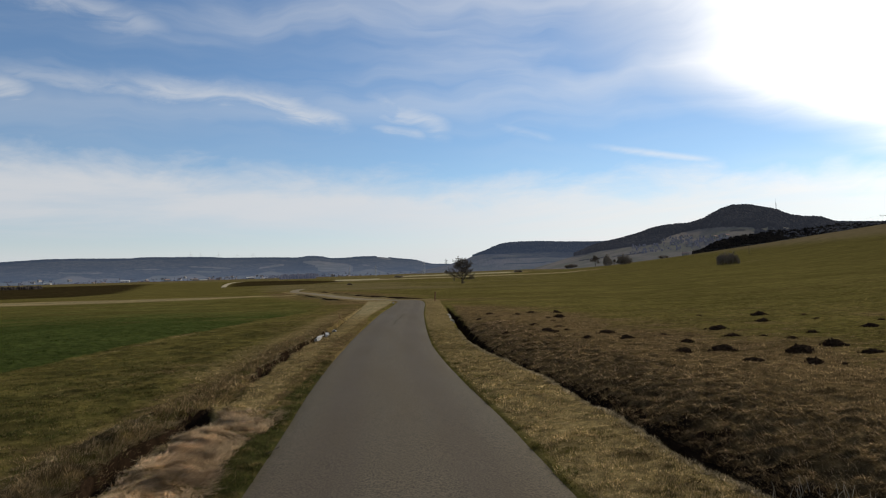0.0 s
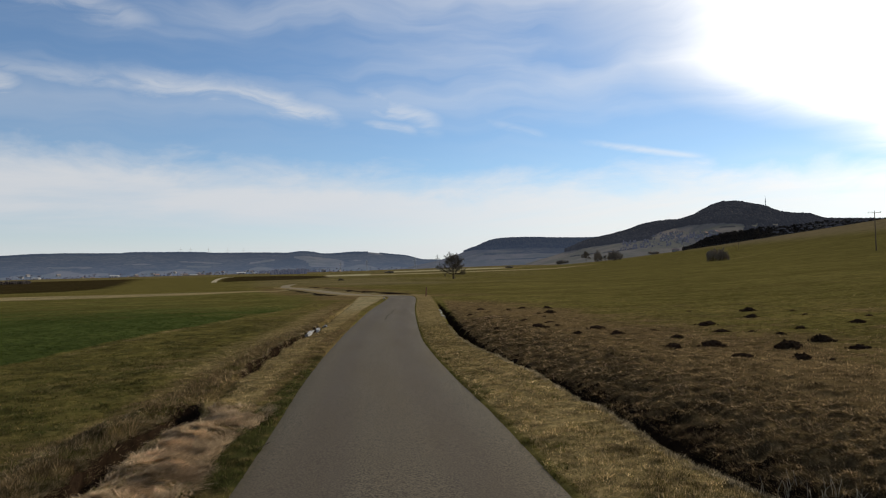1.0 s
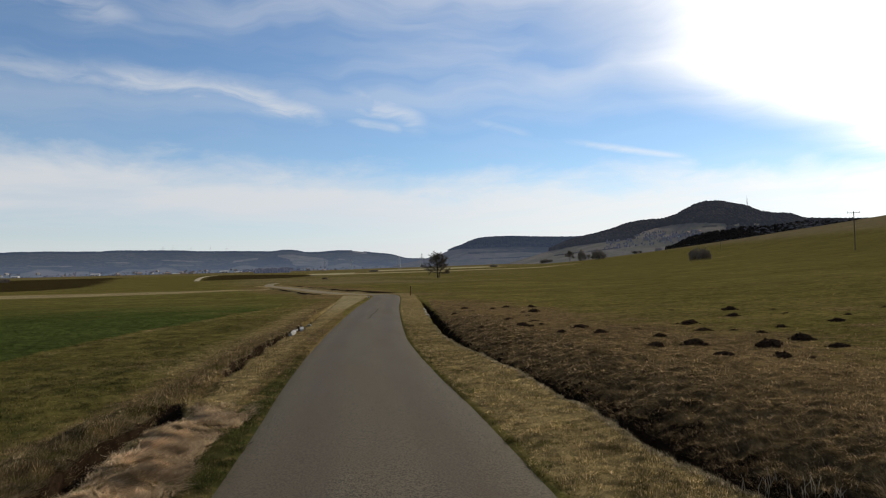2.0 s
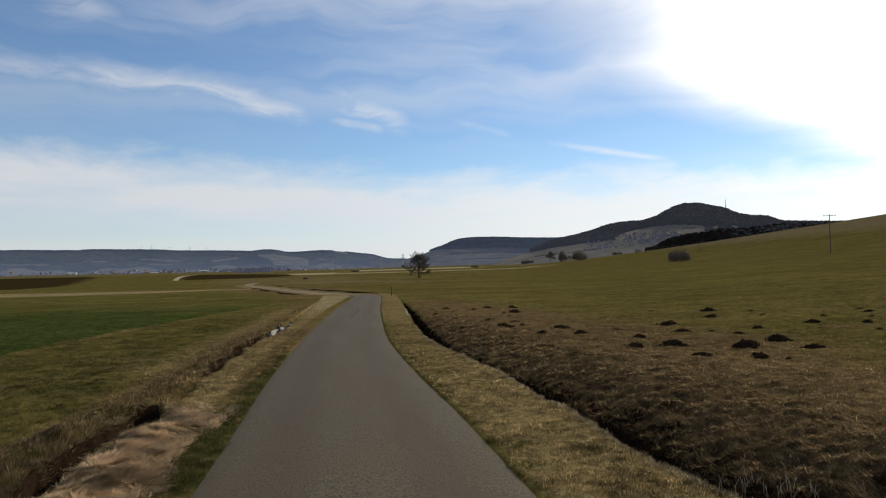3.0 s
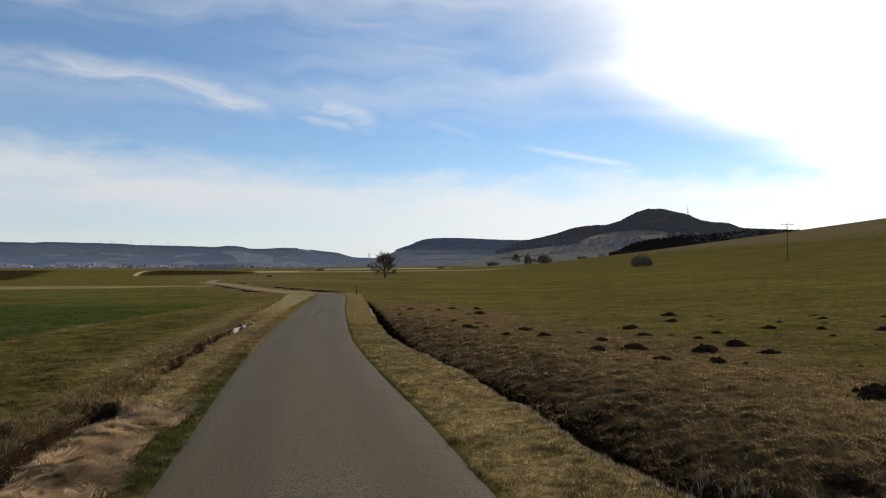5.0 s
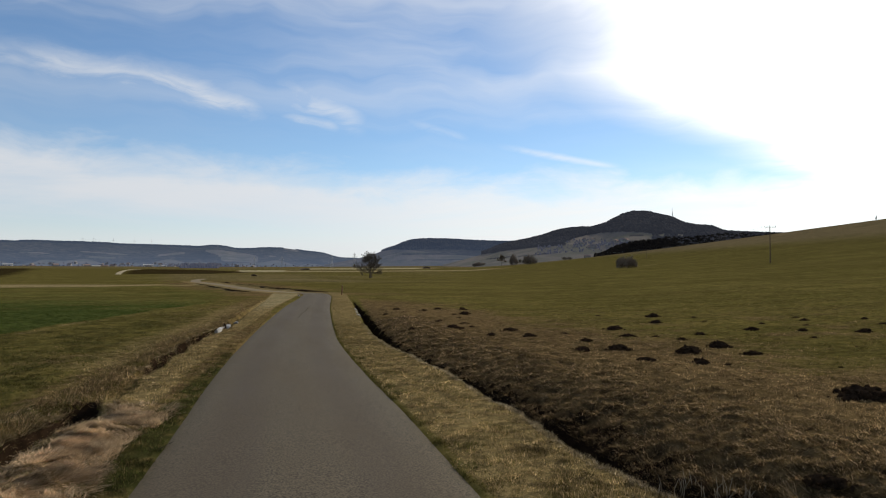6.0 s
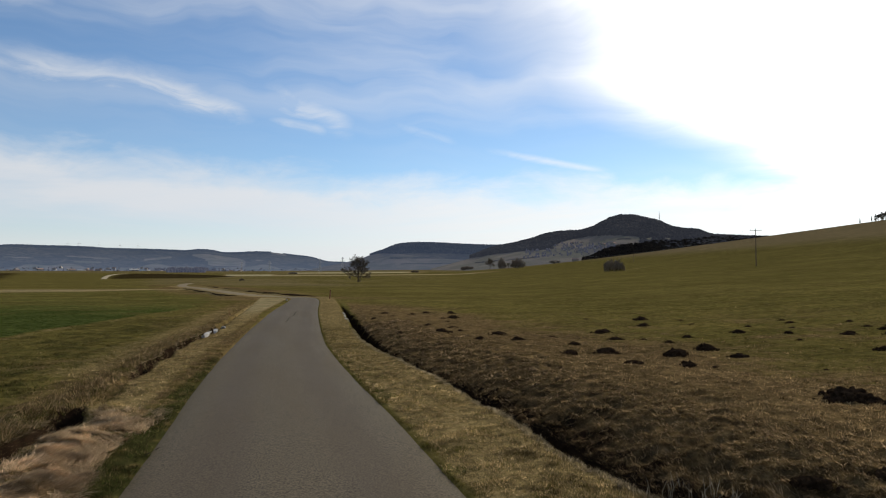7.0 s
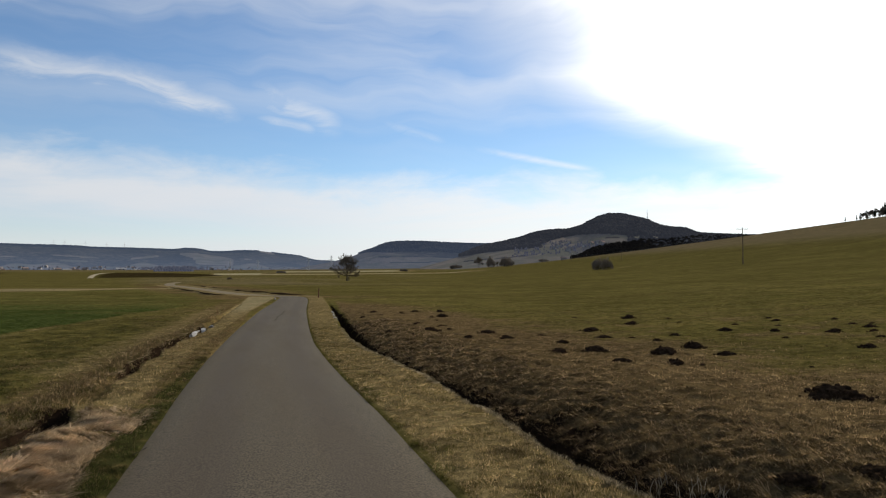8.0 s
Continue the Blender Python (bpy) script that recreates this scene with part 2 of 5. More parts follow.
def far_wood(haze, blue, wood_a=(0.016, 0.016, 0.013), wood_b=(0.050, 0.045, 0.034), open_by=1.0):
    """Bare woods and fields on far hills; kilometres of bright air painted as emission."""
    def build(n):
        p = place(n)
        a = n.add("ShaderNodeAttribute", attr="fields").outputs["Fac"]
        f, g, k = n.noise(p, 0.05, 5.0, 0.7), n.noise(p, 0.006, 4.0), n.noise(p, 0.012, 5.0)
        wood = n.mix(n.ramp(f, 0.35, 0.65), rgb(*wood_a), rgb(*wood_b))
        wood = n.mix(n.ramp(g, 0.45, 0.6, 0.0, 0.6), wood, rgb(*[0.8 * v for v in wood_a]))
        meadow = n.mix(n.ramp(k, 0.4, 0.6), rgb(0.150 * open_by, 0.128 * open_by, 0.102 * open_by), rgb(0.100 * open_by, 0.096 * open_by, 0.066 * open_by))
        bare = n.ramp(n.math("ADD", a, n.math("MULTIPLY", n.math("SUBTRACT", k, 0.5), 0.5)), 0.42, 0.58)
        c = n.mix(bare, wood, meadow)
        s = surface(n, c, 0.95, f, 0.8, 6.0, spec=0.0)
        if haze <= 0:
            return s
        # painted haze: a blue glow added to the surface, stronger near the foot
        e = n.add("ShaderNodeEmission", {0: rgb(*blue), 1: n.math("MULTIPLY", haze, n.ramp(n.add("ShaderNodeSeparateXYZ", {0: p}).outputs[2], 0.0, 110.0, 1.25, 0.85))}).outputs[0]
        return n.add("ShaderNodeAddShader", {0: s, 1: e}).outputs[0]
    return material("far_wood", build)


M_LAND = material("land", land)
M_ASPHALT = material("asphalt", asphalt)
M_BLADE = material("grass_blade", leafy)
M_SOIL = plain("loose_soil", (0.018, 0.012, 0.007), (0.055, 0.036, 0.022), 14.0, 1.0, 0.9, 0.03, spec=0.0)
M_BARK = plain("bark", (0.035, 0.027, 0.020), (0.075, 0.060, 0.045), 5.0, 0.9, 0.6, 0.02, spec=0.1)
M_TWIG = plain("twig", (0.11, 0.090, 0.066), (0.18, 0.148, 0.11), 2.0, 0.9, 0.2, spec=0.1)
M_BRUSH = plain("brushwood", (0.15, 0.125, 0.092), (0.25, 0.205, 0.155), 2.0, 0.9, 0.2, spec=0.1)
M_NEEDLE = plain("needles", (0.010, 0.016, 0.008), (0.028, 0.036, 0.016), 1.5, 0.9, 0.5, 0.1, spec=0.1)
M_POLE = plain("weathered_wood", (0.09, 0.066, 0.046), (0.15, 0.115, 0.08), 3.0, 0.85, 0.5, spec=0.1)
M_PORCELAIN = plain("porcelain", (0.30, 0.28, 0.25), (0.42, 0.40, 0.36), 8.0, 0.25)
M_STEEL = plain("galvanised_steel", (0.22, 0.23, 0.24), (0.34, 0.35, 0.36), 4.0, 0.5, metal=0.6)
M_RUST = plain("painted_stake", (0.10, 0.030, 0.015), (0.16, 0.060, 0.030), 6.0, 0.7)
M_WALL = plain("white_render", (0.38, 0.37, 0.35), (0.52, 0.50, 0.47), 0.4, 0.9, spec=0.0)
M_WALL_B = plain("grey_render", (0.22, 0.205, 0.19), (0.31, 0.295, 0.27), 0.4, 0.9, spec=0.0)
M_WALL_C = plain("cream_render", (0.28, 0.265, 0.245), (0.40, 0.38, 0.35), 0.4, 0.9, spec=0.0)
M_ROOF = plain("clay_roof", (0.20, 0.145, 0.12), (0.28, 0.205, 0.175), 0.6, 0.85, spec=0.0)
M_ROOF_B = plain("dark_roof", (0.17, 0.155, 0.15), (0.24, 0.22, 0.21), 0.6, 0.8, spec=0.0)
M_PANE = plain("window_glass", (0.02, 0.022, 0.026), (0.05, 0.055, 0.06), 2.0, 0.12, 0.0, spec=0.5)
M_SLAB = plain("pale_stone", (0.17, 0.165, 0.155), (0.36, 0.35, 0.33), 6.0, 0.75, 0.5)


def water(n):
    p = place(n)
    return surface(n, rgb(0.012, 0.011, 0.008), 0.06, n.noise(p, 5.0), 0.08, 0.01, spec=0.5)


M_WATER = material("ditch_water", water)

# ---------------------------------------------------------------- helpers of the build


def part(name, bm, mat, parent=None, label=""):
    """Links a bmesh as one mesh object, under a thing or a part."""
    me = bpy.data.meshes.new(name)
    bm.to_mesh(me)
    bm.free()
    me.materials.append(mat)
    ob = new(name, me)
    if parent is not None:
        ob.parent = parent
    if label:
        ob["label"] = label
    return ob


def mesh_of(name, co, faces_flat, sizes, mat, smooth_faces=False):
    """An object from arrays of places and of corners, with all faces of one size or of given sizes."""
    me = bpy.data.meshes.new(name)
    co = np.asarray(co, dtype=np.float32)
    faces_flat = np.asarray(faces_flat, dtype=np.int32).ravel()
    sizes = np.asarray(sizes, dtype=np.int32)
    me.vertices.add(len(co))
    me.vertices.foreach_set("co", co.ravel())
    me.loops.add(len(faces_flat))
    me.loops.foreach_set("vertex_index", faces_flat)
    me.polygons.add(len(sizes))
    me.polygons.foreach_set("loop_start", np.concatenate(([0], np.cumsum(sizes)[:-1])).astype(np.int32))
    me.update(calc_edges=True)
    if smooth_faces:
        me.polygons.foreach_set("use_smooth", np.ones(len(sizes), dtype=bool))
    me.materials.append(mat)
    return new(name, me)


def colours(ob, name, values):
    a = ob.data.color_attributes.new(name, "FLOAT_COLOR", "POINT")
    v = np.ones((len(values), 4), dtype=np.float32)
    v[:, :3] = values
    a.data.foreach_set("color", v.ravel())


def scalar(ob, name, values):
    a = ob.data.attributes.new(name, "FLOAT", "POINT")
    a.data.foreach_set("value", np.asarray(values, dtype=np.float32).ravel())


def step(a, b, v):
    t = np.clip((np.asarray(v, dtype=float) - a) / (b - a), 0, 1)
    return t * t * (3 - 2 * t)


def soft(v, w):
    return w * np.logaddexp(0, np.asarray(v, dtype=float) / w)


def bell(v, w):
    return np.exp(-(np.asarray(v, dtype=float) / w) ** 2)


LATTICE = np.random.default_rng(17).uniform(-1, 1, 512 * 512).astype(np.float32)


def ripple(x, y, size, octaves=4):
    """A random field of about +-1, its largest lumps about size metres long, with finer ones on top."""
    x, y = np.asarray(x, dtype=np.float64), np.asarray(y, dtype=np.float64)
    out, amp, cell, total = 0.0, 1.0, size * 0.5, 0.0
    for o in range(octaves):
        a, b = 0.8 + 1.1 * o, 37.3 * (o + 1)
        u = x * (math.cos(a) / cell) + y * (math.sin(a) / cell) + b
        v = x * (-math.sin(a) / cell) + y * (math.cos(a) / cell) + 1.7 * b
        i, j = np.floor(u), np.floor(v)
        fu, fv = (u - i).astype(np.float32), (v - j).astype(np.float32)
        i, j = i.astype(np.int32), j.astype(np.int32)
        fu, fv = fu * fu * (3 - 2 * fu), fv * fv * (3 - 2 * fv)
        i0, i1, j0, j1 = (i & 511) << 9, ((i + 1) & 511) << 9, j & 511, (j + 1) & 511
        near_row, far_row = LATTICE[i0 + j0], LATTICE[i0 + j1]
        near_row = near_row + (LATTICE[i1 + j0] - near_row) * fu
        far_row = far_row + (LATTICE[i1 + j1] - far_row) * fu
        out = out + amp * (near_row + (far_row - near_row) * fv)
        total += amp * amp
        amp, cell = amp * 0.6, cell * 0.49
    return np.asarray(out, dtype=np.float64) * (1.15 / math.sqrt(total))

# ---------------------------------------------------------------- the lie of the land
# x is metres to the right of the road's middle, y metres along it


def valley(y):
    y = np.asarray(y, dtype=float)
    return -0.0105 * (75 - soft(75 - y, 6.0)) - 0.0016 * np.clip(y - 75, 0, 60) + 0.0060 * soft(y - 230, 50.0) + 0.004


def slope_right(x, y):
    """The long hillside meadow to the right, up to its rounded brow."""
    u = x - 0.2416 * np.clip(y, 0, None)
    z = 0.217 * (soft(u - 110.6, 67.0) - 11.76) * step(-5, 30, u)
    z = z - 0.00039 * np.clip(x - 337, 0, None) ** 2 - 0.0007 * np.clip(y - 1023, 0, None) ** 2
    z = z + 1.0 * bell(x - 265, 75) * bell(y - 300, 110)
    return np.clip(z, 0, None) + 0.0047 * soft(y - 350, 80.0) * step(-0.1, 0.3, x / np.clip(y, 50, None)) * step(60, 300, y)


def lip_right(y):
    return np.interp(y, (0, 5, 6, 8, 10.4, 12.3, 14.3, 17, 20.3, 26.4, 35.9, 44.2, 70), (2.98, 2.92, 2.68, 2.76, 2.74, 2.70, 2.56, 2.40, 2.33, 2.58, 3.2, 3.72, 5.3)) + 0.05 * ripple(y, 3.0, 1.3, 3)


def wide_right(y):
    return np.interp(y, (0, 6, 11, 18, 26, 35, 44, 50, 56), (2.3, 2.2, 2.0, 2.2, 2.1, 1.6, 1.0, 0.7, 0.5))


def mid_left(y):
    return np.interp(y, (0, 7, 9.5, 14.5, 20.5, 25, 37, 60), (-2.52, -2.56, -2.52, -2.57, -2.58, -2.25, -2.15, -1.85)) + 0.05 * np.sin(y * 2.3)


ROAD = ((0.12, -40), (0.12, -10), (0.12, 0), (0.10, 7.5), (0.0, 13), (0.03, 20), (0.38, 30.5), (0.97, 44), (2.05, 63), (2.35, 74), (1.3, 78.6), (-1.0, 82.8), (-4.7, 94),
        (-9.5, 116), (-15.5, 142), (-21, 165), (-24, 205), (-20, 260))


def road_line():
    """The road's middle line and half width, by a smooth curve through its bends."""
    pts = [Vector((a, b, 0)) for a, b in ROAD]
    out = []
    for i in range(1, len(pts) - 2):
        a, b, c, d = pts[i - 1:i + 3]
        k = max(4, int((c - b).length / 0.5))
        for j in range(k):
            t = j / k
            out.append(0.5 * ((2 * b) + (c - a) * t + (2 * a - 5 * b + 4 * c - d) * t * t + (3 * b - a - 3 * c + d) * t ** 3))
    return np.array([(p.x, p.y) for p in out])


LINE = road_line()


def half_road(y):
    return np.interp(y, (0, 5, 10, 14, 20, 30, 44, 66, 85, 150), (1.43, 1.41, 1.39, 1.34, 1.28, 1.32, 1.38, 1.42, 1.15, 1.1))


def road_off(x, y):
    """Signed metres from the road's middle line, for places before the bend, and plain distance past it."""
    mid = np.interp(y, LINE[:, 1], LINE[:, 0])
    return x - mid


def ground_z(x, y):
    x, y = np.broadcast_arrays(np.asarray(x, dtype=float), np.asarray(y, dtype=float))
    z = valley(y) + slope_right(x, y)
    near = 1 - step(40, 160, np.hypot(x, y))
    off = np.abs(road_off(x, y)) - half_road(y)
    rough = step(0.0, 0.9, off)
    z = z + rough * near * (0.6 + 0.4 * step(1.6, 2.6, off)) * (0.028 * ripple(x, y, 2.6) + 0.022 * ripple(y, x, 0.42, 3))
    z = z + 0.12 * ripple(x, y, 90.0, 3) * step(60, 260, np.hypot(x, y)) * step(1.0, 20.0, off)
    # the tar lies in a shallow bed between the verges
    z = z + np.where(y < 260, 0.02 * step(0.02, 0.35, off) - 0.10 * (1 - step(-0.22, 0.0, off)), 0.0)
    # ditch to the right: a steep near wall, a long lumpy far bank
    s = (x - lip_right(y)) / wide_right(y)
    deep = np.interp(y, (-5, 0, 8, 20, 28, 35, 45, 52), (0.80, 0.80, 0.78, 0.68, 0.46, 0.32, 0.2, 0.0))
    cut = step(0.0, 0.10, s) * np.interp(s, (0.0, 0.16, 0.20, 0.30, 0.46, 0.64, 0.86, 1.0), (1.0, 1.0, 0.98, 0.46, 0.30, 0.16, 0.05, 0.0))
    z = z - deep * cut
    bank = step(0.2, 0.4, s) * (1 - step(1.0, 2.2, s)) * near
    z = z + bank * (0.036 * ripple(x, y, 0.36, 4) + 0.02) + near * step(2.2, 1.0, s) * step(0.9, 1.3, s) * 0.02 * ripple(x, y, 0.4, 3)
    # ditch to the left: a narrow slit, overgrown for a stretch, then open again
    q = np.abs(x - mid_left(y))
    open_ = np.interp(y, (-2, 0, 9.45, 9.6, 10.6, 13.0, 14.5, 22, 28, 40, 60), (0.5, 0.55, 0.52, 0.06, 0.05, 0.06, 0.30, 0.40, 0.32, 0.12, 0.0))
    half = np.interp(y, (0, 6, 8.2, 8.8, 9.5, 10, 14, 22, 40), (0.13, 0.13, 0.13, 0.14, 0.15, 0.12, 0.10, 0.14, 0.12))
    z = z - open_ * (1 - step(half * 0.7, half * 1.25, q))
    hump = bell(x - mid_left(y) + 0.48, 0.33) * np.interp(y, (0, 8, 11, 14, 26, 40), (0.07, 0.08, 0.03, 0.02, 0.03, 0.0)) * (1 + 0.5 * ripple(y, x, 0.8, 2))
    mat_ = bell(x - mid_left(y) - 0.42, 0.27) * np.interp(y, (3, 5, 8.3, 9.2, 12, 32), (0.08, 0.085, 0.07, 0.02, 0.0, 0.0))
    # past the bend the lane lies on a low bank over the field, with a higher edge on its far side
    gone = step(83, 90, y) * (1 - step(125, 160, y))
    o = road_off(x, y)
    z = z + gone * (0.20 * step(1.3, 1.9, o - half_road(y)) * (1 - step(3.5, 14, o - half_road(y))) - 0.22 * step(1.3, 1.9, -o - half_road(y)) * (1 - step(3.0, 10, -o - half_road(y))))
    return z + (hump + mat_) * (1 + 0.55 * ripple(x, y, 0.6, 3)) + 0.11 * bell(x + 2.5, 0.4) * bell(y - 9.95, 0.30)


def z_at(x, y):
    return float(ground_z(np.array([x]), np.array([y]))[0])


def crop_edge(y):
    return np.interp(y, (0, 18, 20.4, 27, 33, 38, 42.5, 52, 70, 100, 140), (-9.0, -8.4, -8.35, -8.05, -7.3, -6.9, -6.2, -5.2, -6.0, -10.5, -17.0))


def crop_end(x):
    return np.interp(x, (-400, -120, -44, -28, -21, -15), (116, 110, 106, 110, 122, 137))


def land_use(x, y):
    """How much of each kind of ground lies at a place: dry grass, crop, bare earth with the ditches' painted shade;
    straw, brown field, moss.
    """
    off = road_off(x, y)
    half = half_road(y)
    near = 1 - step(45, 110, np.hypot(x, y))
    dry = step(lip_right(y) + 0.2, lip_right(y) + 0.9, x) * (1 - step(4.8, 17.0, x + 0.05 * y + 1.2 * ripple(x, y, 5.0, 3))) * (1 - step(40, 80, y))
    dry = np.maximum(dry, 0.40 * step(-9.5, -4.0, x) * (x < 0) * near * (0.95 + 0.45 * ripple(x, y, 3.0, 4)))
    dry = np.maximum(dry, (0.29 + 0.26 * ripple(x, y, 3.0, 4)) * (x > 3) * (1 - step(26, 60, np.hypot(x, y))))
    dry = np.maximum(dry, (0.62 + 0.3 * ripple(x, y, 12.0, 3)) * bell(np.abs(off) - half - 3.0, 6.5) * step(50, 75, y) * (1 - step(150, 210, y)))
    dry = np.maximum(dry, 0.58 * (x < -1) * step(-4.6, -3.2, x) * near)
    crop = step(-0.2, 0.25, crop_edge(y) - x) * (1 - step(-6, 3, y - crop_end(x))) * (y > -30) * np.interp(y, (0, 28, 44, 60, 120), (1.0, 0.95, 0.70, 0.46, 0.36)) * (0.95 + 0.2 * ripple(x, y, 7.0, 4))
    path = step(-3, 1, y - crop_end(x)) * (1 - step(0.8, 1.1, (y - crop_end(x)) / np.interp(x, (-200, -60, -30, -15), (32, 28, 18, 5)))) * (x < -13) * 0.95
    straw = path * 1.32
    straw = np.maximum(straw, 0.78 * step(half - 0.12, half + 0.10, off) * (1 - step(-0.1, 0.12, x - lip_right(y))) * (y < 80))
    straw = np.maximum(straw, np.interp(y, (12, 30, 45), (0.80, 1.02, 1.30)) * step(half + 0.25, half + 0.55, -off) * step(0.10, 0.24, x - mid_left(y) + 0.3 * step(28, 40, y)) * (x < 1.2) * (1 - step(74, 80, y)))
    straw = np.maximum(straw, 0.52 * bell(x - mid_left(y) + 1.1, 1.1) * (x < mid_left(y) - 0.15) * step(11, 15, y) * (1 - step(40, 60, y)))
    straw = np.maximum(straw, 0.12 * bell(x - mid_left(y) + 0.5, 0.4) * (y < 60))
    straw = np.maximum(straw, (0.5 + 0.25 * ripple(x, y, 3.0, 3)) * bell(x - crop_edge(y) - 0.3, 0.3) * step(14, 20, y) * (1 - step(42, 60, y)))
    moss = (1 - step(0.0, 0.22, -off - half - np.interp(y, (6, 14), (0.29, 0.06)))) * (off < 0) * (1 - step(8, 24, y)) * (0.88 + 0.42 * ripple(x, y, 0.5, 3))
    moss = np.maximum(moss, 0.30 * bell(off - half - 0.1, 0.15) * (off > 0) * (1 - step(30, 70, y)))
    moss = np.maximum(moss, (0.42 + 0.16 * ripple(x, y, 0.9, 4)) * step(-10, -8, x) * (1 - step(-4.0, -3.1, x)) * (1 - step(25, 60, y)) * (y > -20))
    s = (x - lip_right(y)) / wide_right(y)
    # shade on the ditch's bed and far wall, painted as near-black earth
    soil_shade = 0.85 * step(0.03, 0.1, s) * (1 - step(0.0, 0.2, s - np.interp(y, (0, 9, 15, 30), (0.44, 0.38, 0.28, 0.24)) - 0.11 * ripple(x, y, 0.45, 3))) * (1 - step(46, 54, y)) * (y < 60)
    # dark patches up the far bank, painted for its shaded slope
    soil_shade = np.maximum(soil_shade, (0.36 + 0.30 * ripple(x, y, 0.5, 4)) * step(0.2, 0.3, s) * (1 - step(0.5, 1.25, s)) * (1 - step(10, 19, y)))
    # the narrow slit's shade, painted into the earth of its walls
    soil_shade = np.maximum(soil_shade, 1.5 * bell(x - mid_left(y) + 0.03, np.interp(y, (8, 9, 13, 14), (0.17, 0.21, 0.16, 0.17))) * np.interp(y, (0, 9.6, 10.2, 13.5, 14.5, 27, 30, 60), (1, 1, 0.2, 0.2, 1, 0.9, 0.2, 0)))
    # two ploughed fields far to the left, and the brown stubble between
    az = np.degrees(np.arctan2(x, np.clip(y, 1, None)))
    r = np.hypot(x, y)
    plough = step(0, 10, r - np.interp(az, (-60, -22.6, -19.9, -18.8, -17.9), (175, 190, 225, 350, 660))) * (az < -17.7) * (1 - step(860, 900, r))
    plough = np.maximum(plough, step(0.12, 0.3, az - np.interp(r, (330, 416, 552, 684, 771), (-12.66, -12.53, -12.26, -11.86, -11.2))) * step(0, 12, r - np.interp(az, (-12.3, -6, -3.4), (338, 350, 430))) * (1 - step(0, 20, r - np.interp(az, (-12.3, -7, -3.4), (850, 700, 450)))) * (az < -3.4))
    soil_shade = np.maximum(soil_shade, plough * (y > 60) * 0.62)
    brown = 0.5 * step(-13, -8, az) * (1 - step(0, 8, az)) * step(150, 190, r) * (1 - step(330, 345, r))
    brown = np.maximum(brown, 0.72 * step(5.0, 26.0, slope_right(x, y)) * (x > 100))
    brown = np.maximum(brown, step(700, 1000, r) * 0.5)
    brown = np.maximum(brown, (0.36 + 0.22 * ripple(x, y, 70.0, 3)) * step(85, 180, r) * np.interp(az, (-25, -14, -9, 4, 25), (0.35, 0.4, 1.0, 1.0, 0.45)))
    # pale edge of the meadow behind the lone tree, and the bare strip past it
    pale = bell(r - np.interp(az, (-4, 5, 12, 20), (520, 520, 560, 720)), 45.0) * step(-3, 0, az) * (1 - step(15, 19, az)) * 0.80
    pale = np.maximum(pale, 0.85 * step(-4.4, -4.0, az) * (1 - step(-0.8, 0.2, az)) * step(470, 490, r) * (1 - step(640, 660, r)))
    pale = np.maximum(pale, 0.9 * step(0.4, 1.2, az) * (1 - step(9, 13, az)) * step(720, 780, r) * (1 - step(980, 1100, r)))
    straw = np.maximum(straw, pale * 1.9)
    straw = np.maximum(straw, 0.8 * bell(r - 318 - 12 * (az - 28.2), 7.0) * step(27.4, 27.7, az) * (1 - step(28.9, 29.4, az)))
    # pale trodden verges and dark ditch lines beside the lane past the bend
    straw = np.maximum(straw, 1.2 * (1 - step(1.5, 2.6, np.abs(off) - half)) * step(70, 80, y) * (1 - step(150, 185, y)) * (0.85 + 0.3 * ripple(x, y, 6.0, 3)))
    ditch = 0.7 * bell(np.abs(off) - half - 1.7, 0.4) * step(80, 84, y) * (1 - step(125, 150, y)) * (0.75 + 0.5 * ripple(x, y, 9.0, 2))
    soil_shade = np.maximum(soil_shade, ditch * 0.8)
    return np.stack([dry, crop, soil_shade], 1), np.stack([straw, brown, moss], 1)


def spread(fine_to, fine, grow, end):
    """Grid lines from 0: even up to fine_to, then ever wider."""
    out, v, d = [], 0.0, fine
    while v < end:
        out.append(v)
        if v >= fine_to:
            d *= grow
        v += d
    return out + [end]


def make_ground():
    right = spread(6.5, 0.06, 1.055, 4700.0)
    left = spread(4.5, 0.06, 1.055, 4700.0)
    xs = np.array([-v for v in reversed(left[1:])] + right)
    ahead = spread(30.0, 0.1, 1.014, 4700.0)
    behind = spread(2.0, 0.25, 1.15, 4700.0)
    ys = np.array([-v for v in reversed(behind[1:])] + ahead)
    gx, gy = np.meshgrid(xs, ys)
    x, y = gx.ravel(), gy.ravel()
    co = np.stack([x, y, ground_z(x, y)], 1)
    nx, ny = len(xs), len(ys)
    i = (np.arange(ny - 1)[:, None] * nx + np.arange(nx - 1)[None, :]).ravel()
    faces = np.stack([i, i + 1, i + nx + 1, i + nx], 1)
    ob = mesh_of("ground", co, faces, np.full(len(faces), 4), M_LAND, True)
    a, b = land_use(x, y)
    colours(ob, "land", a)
    colours(ob, "land_more", b)
    return tagged(ob, "olive winter meadows, dry verges and fields of a broad valley", "ground", kind="structure")


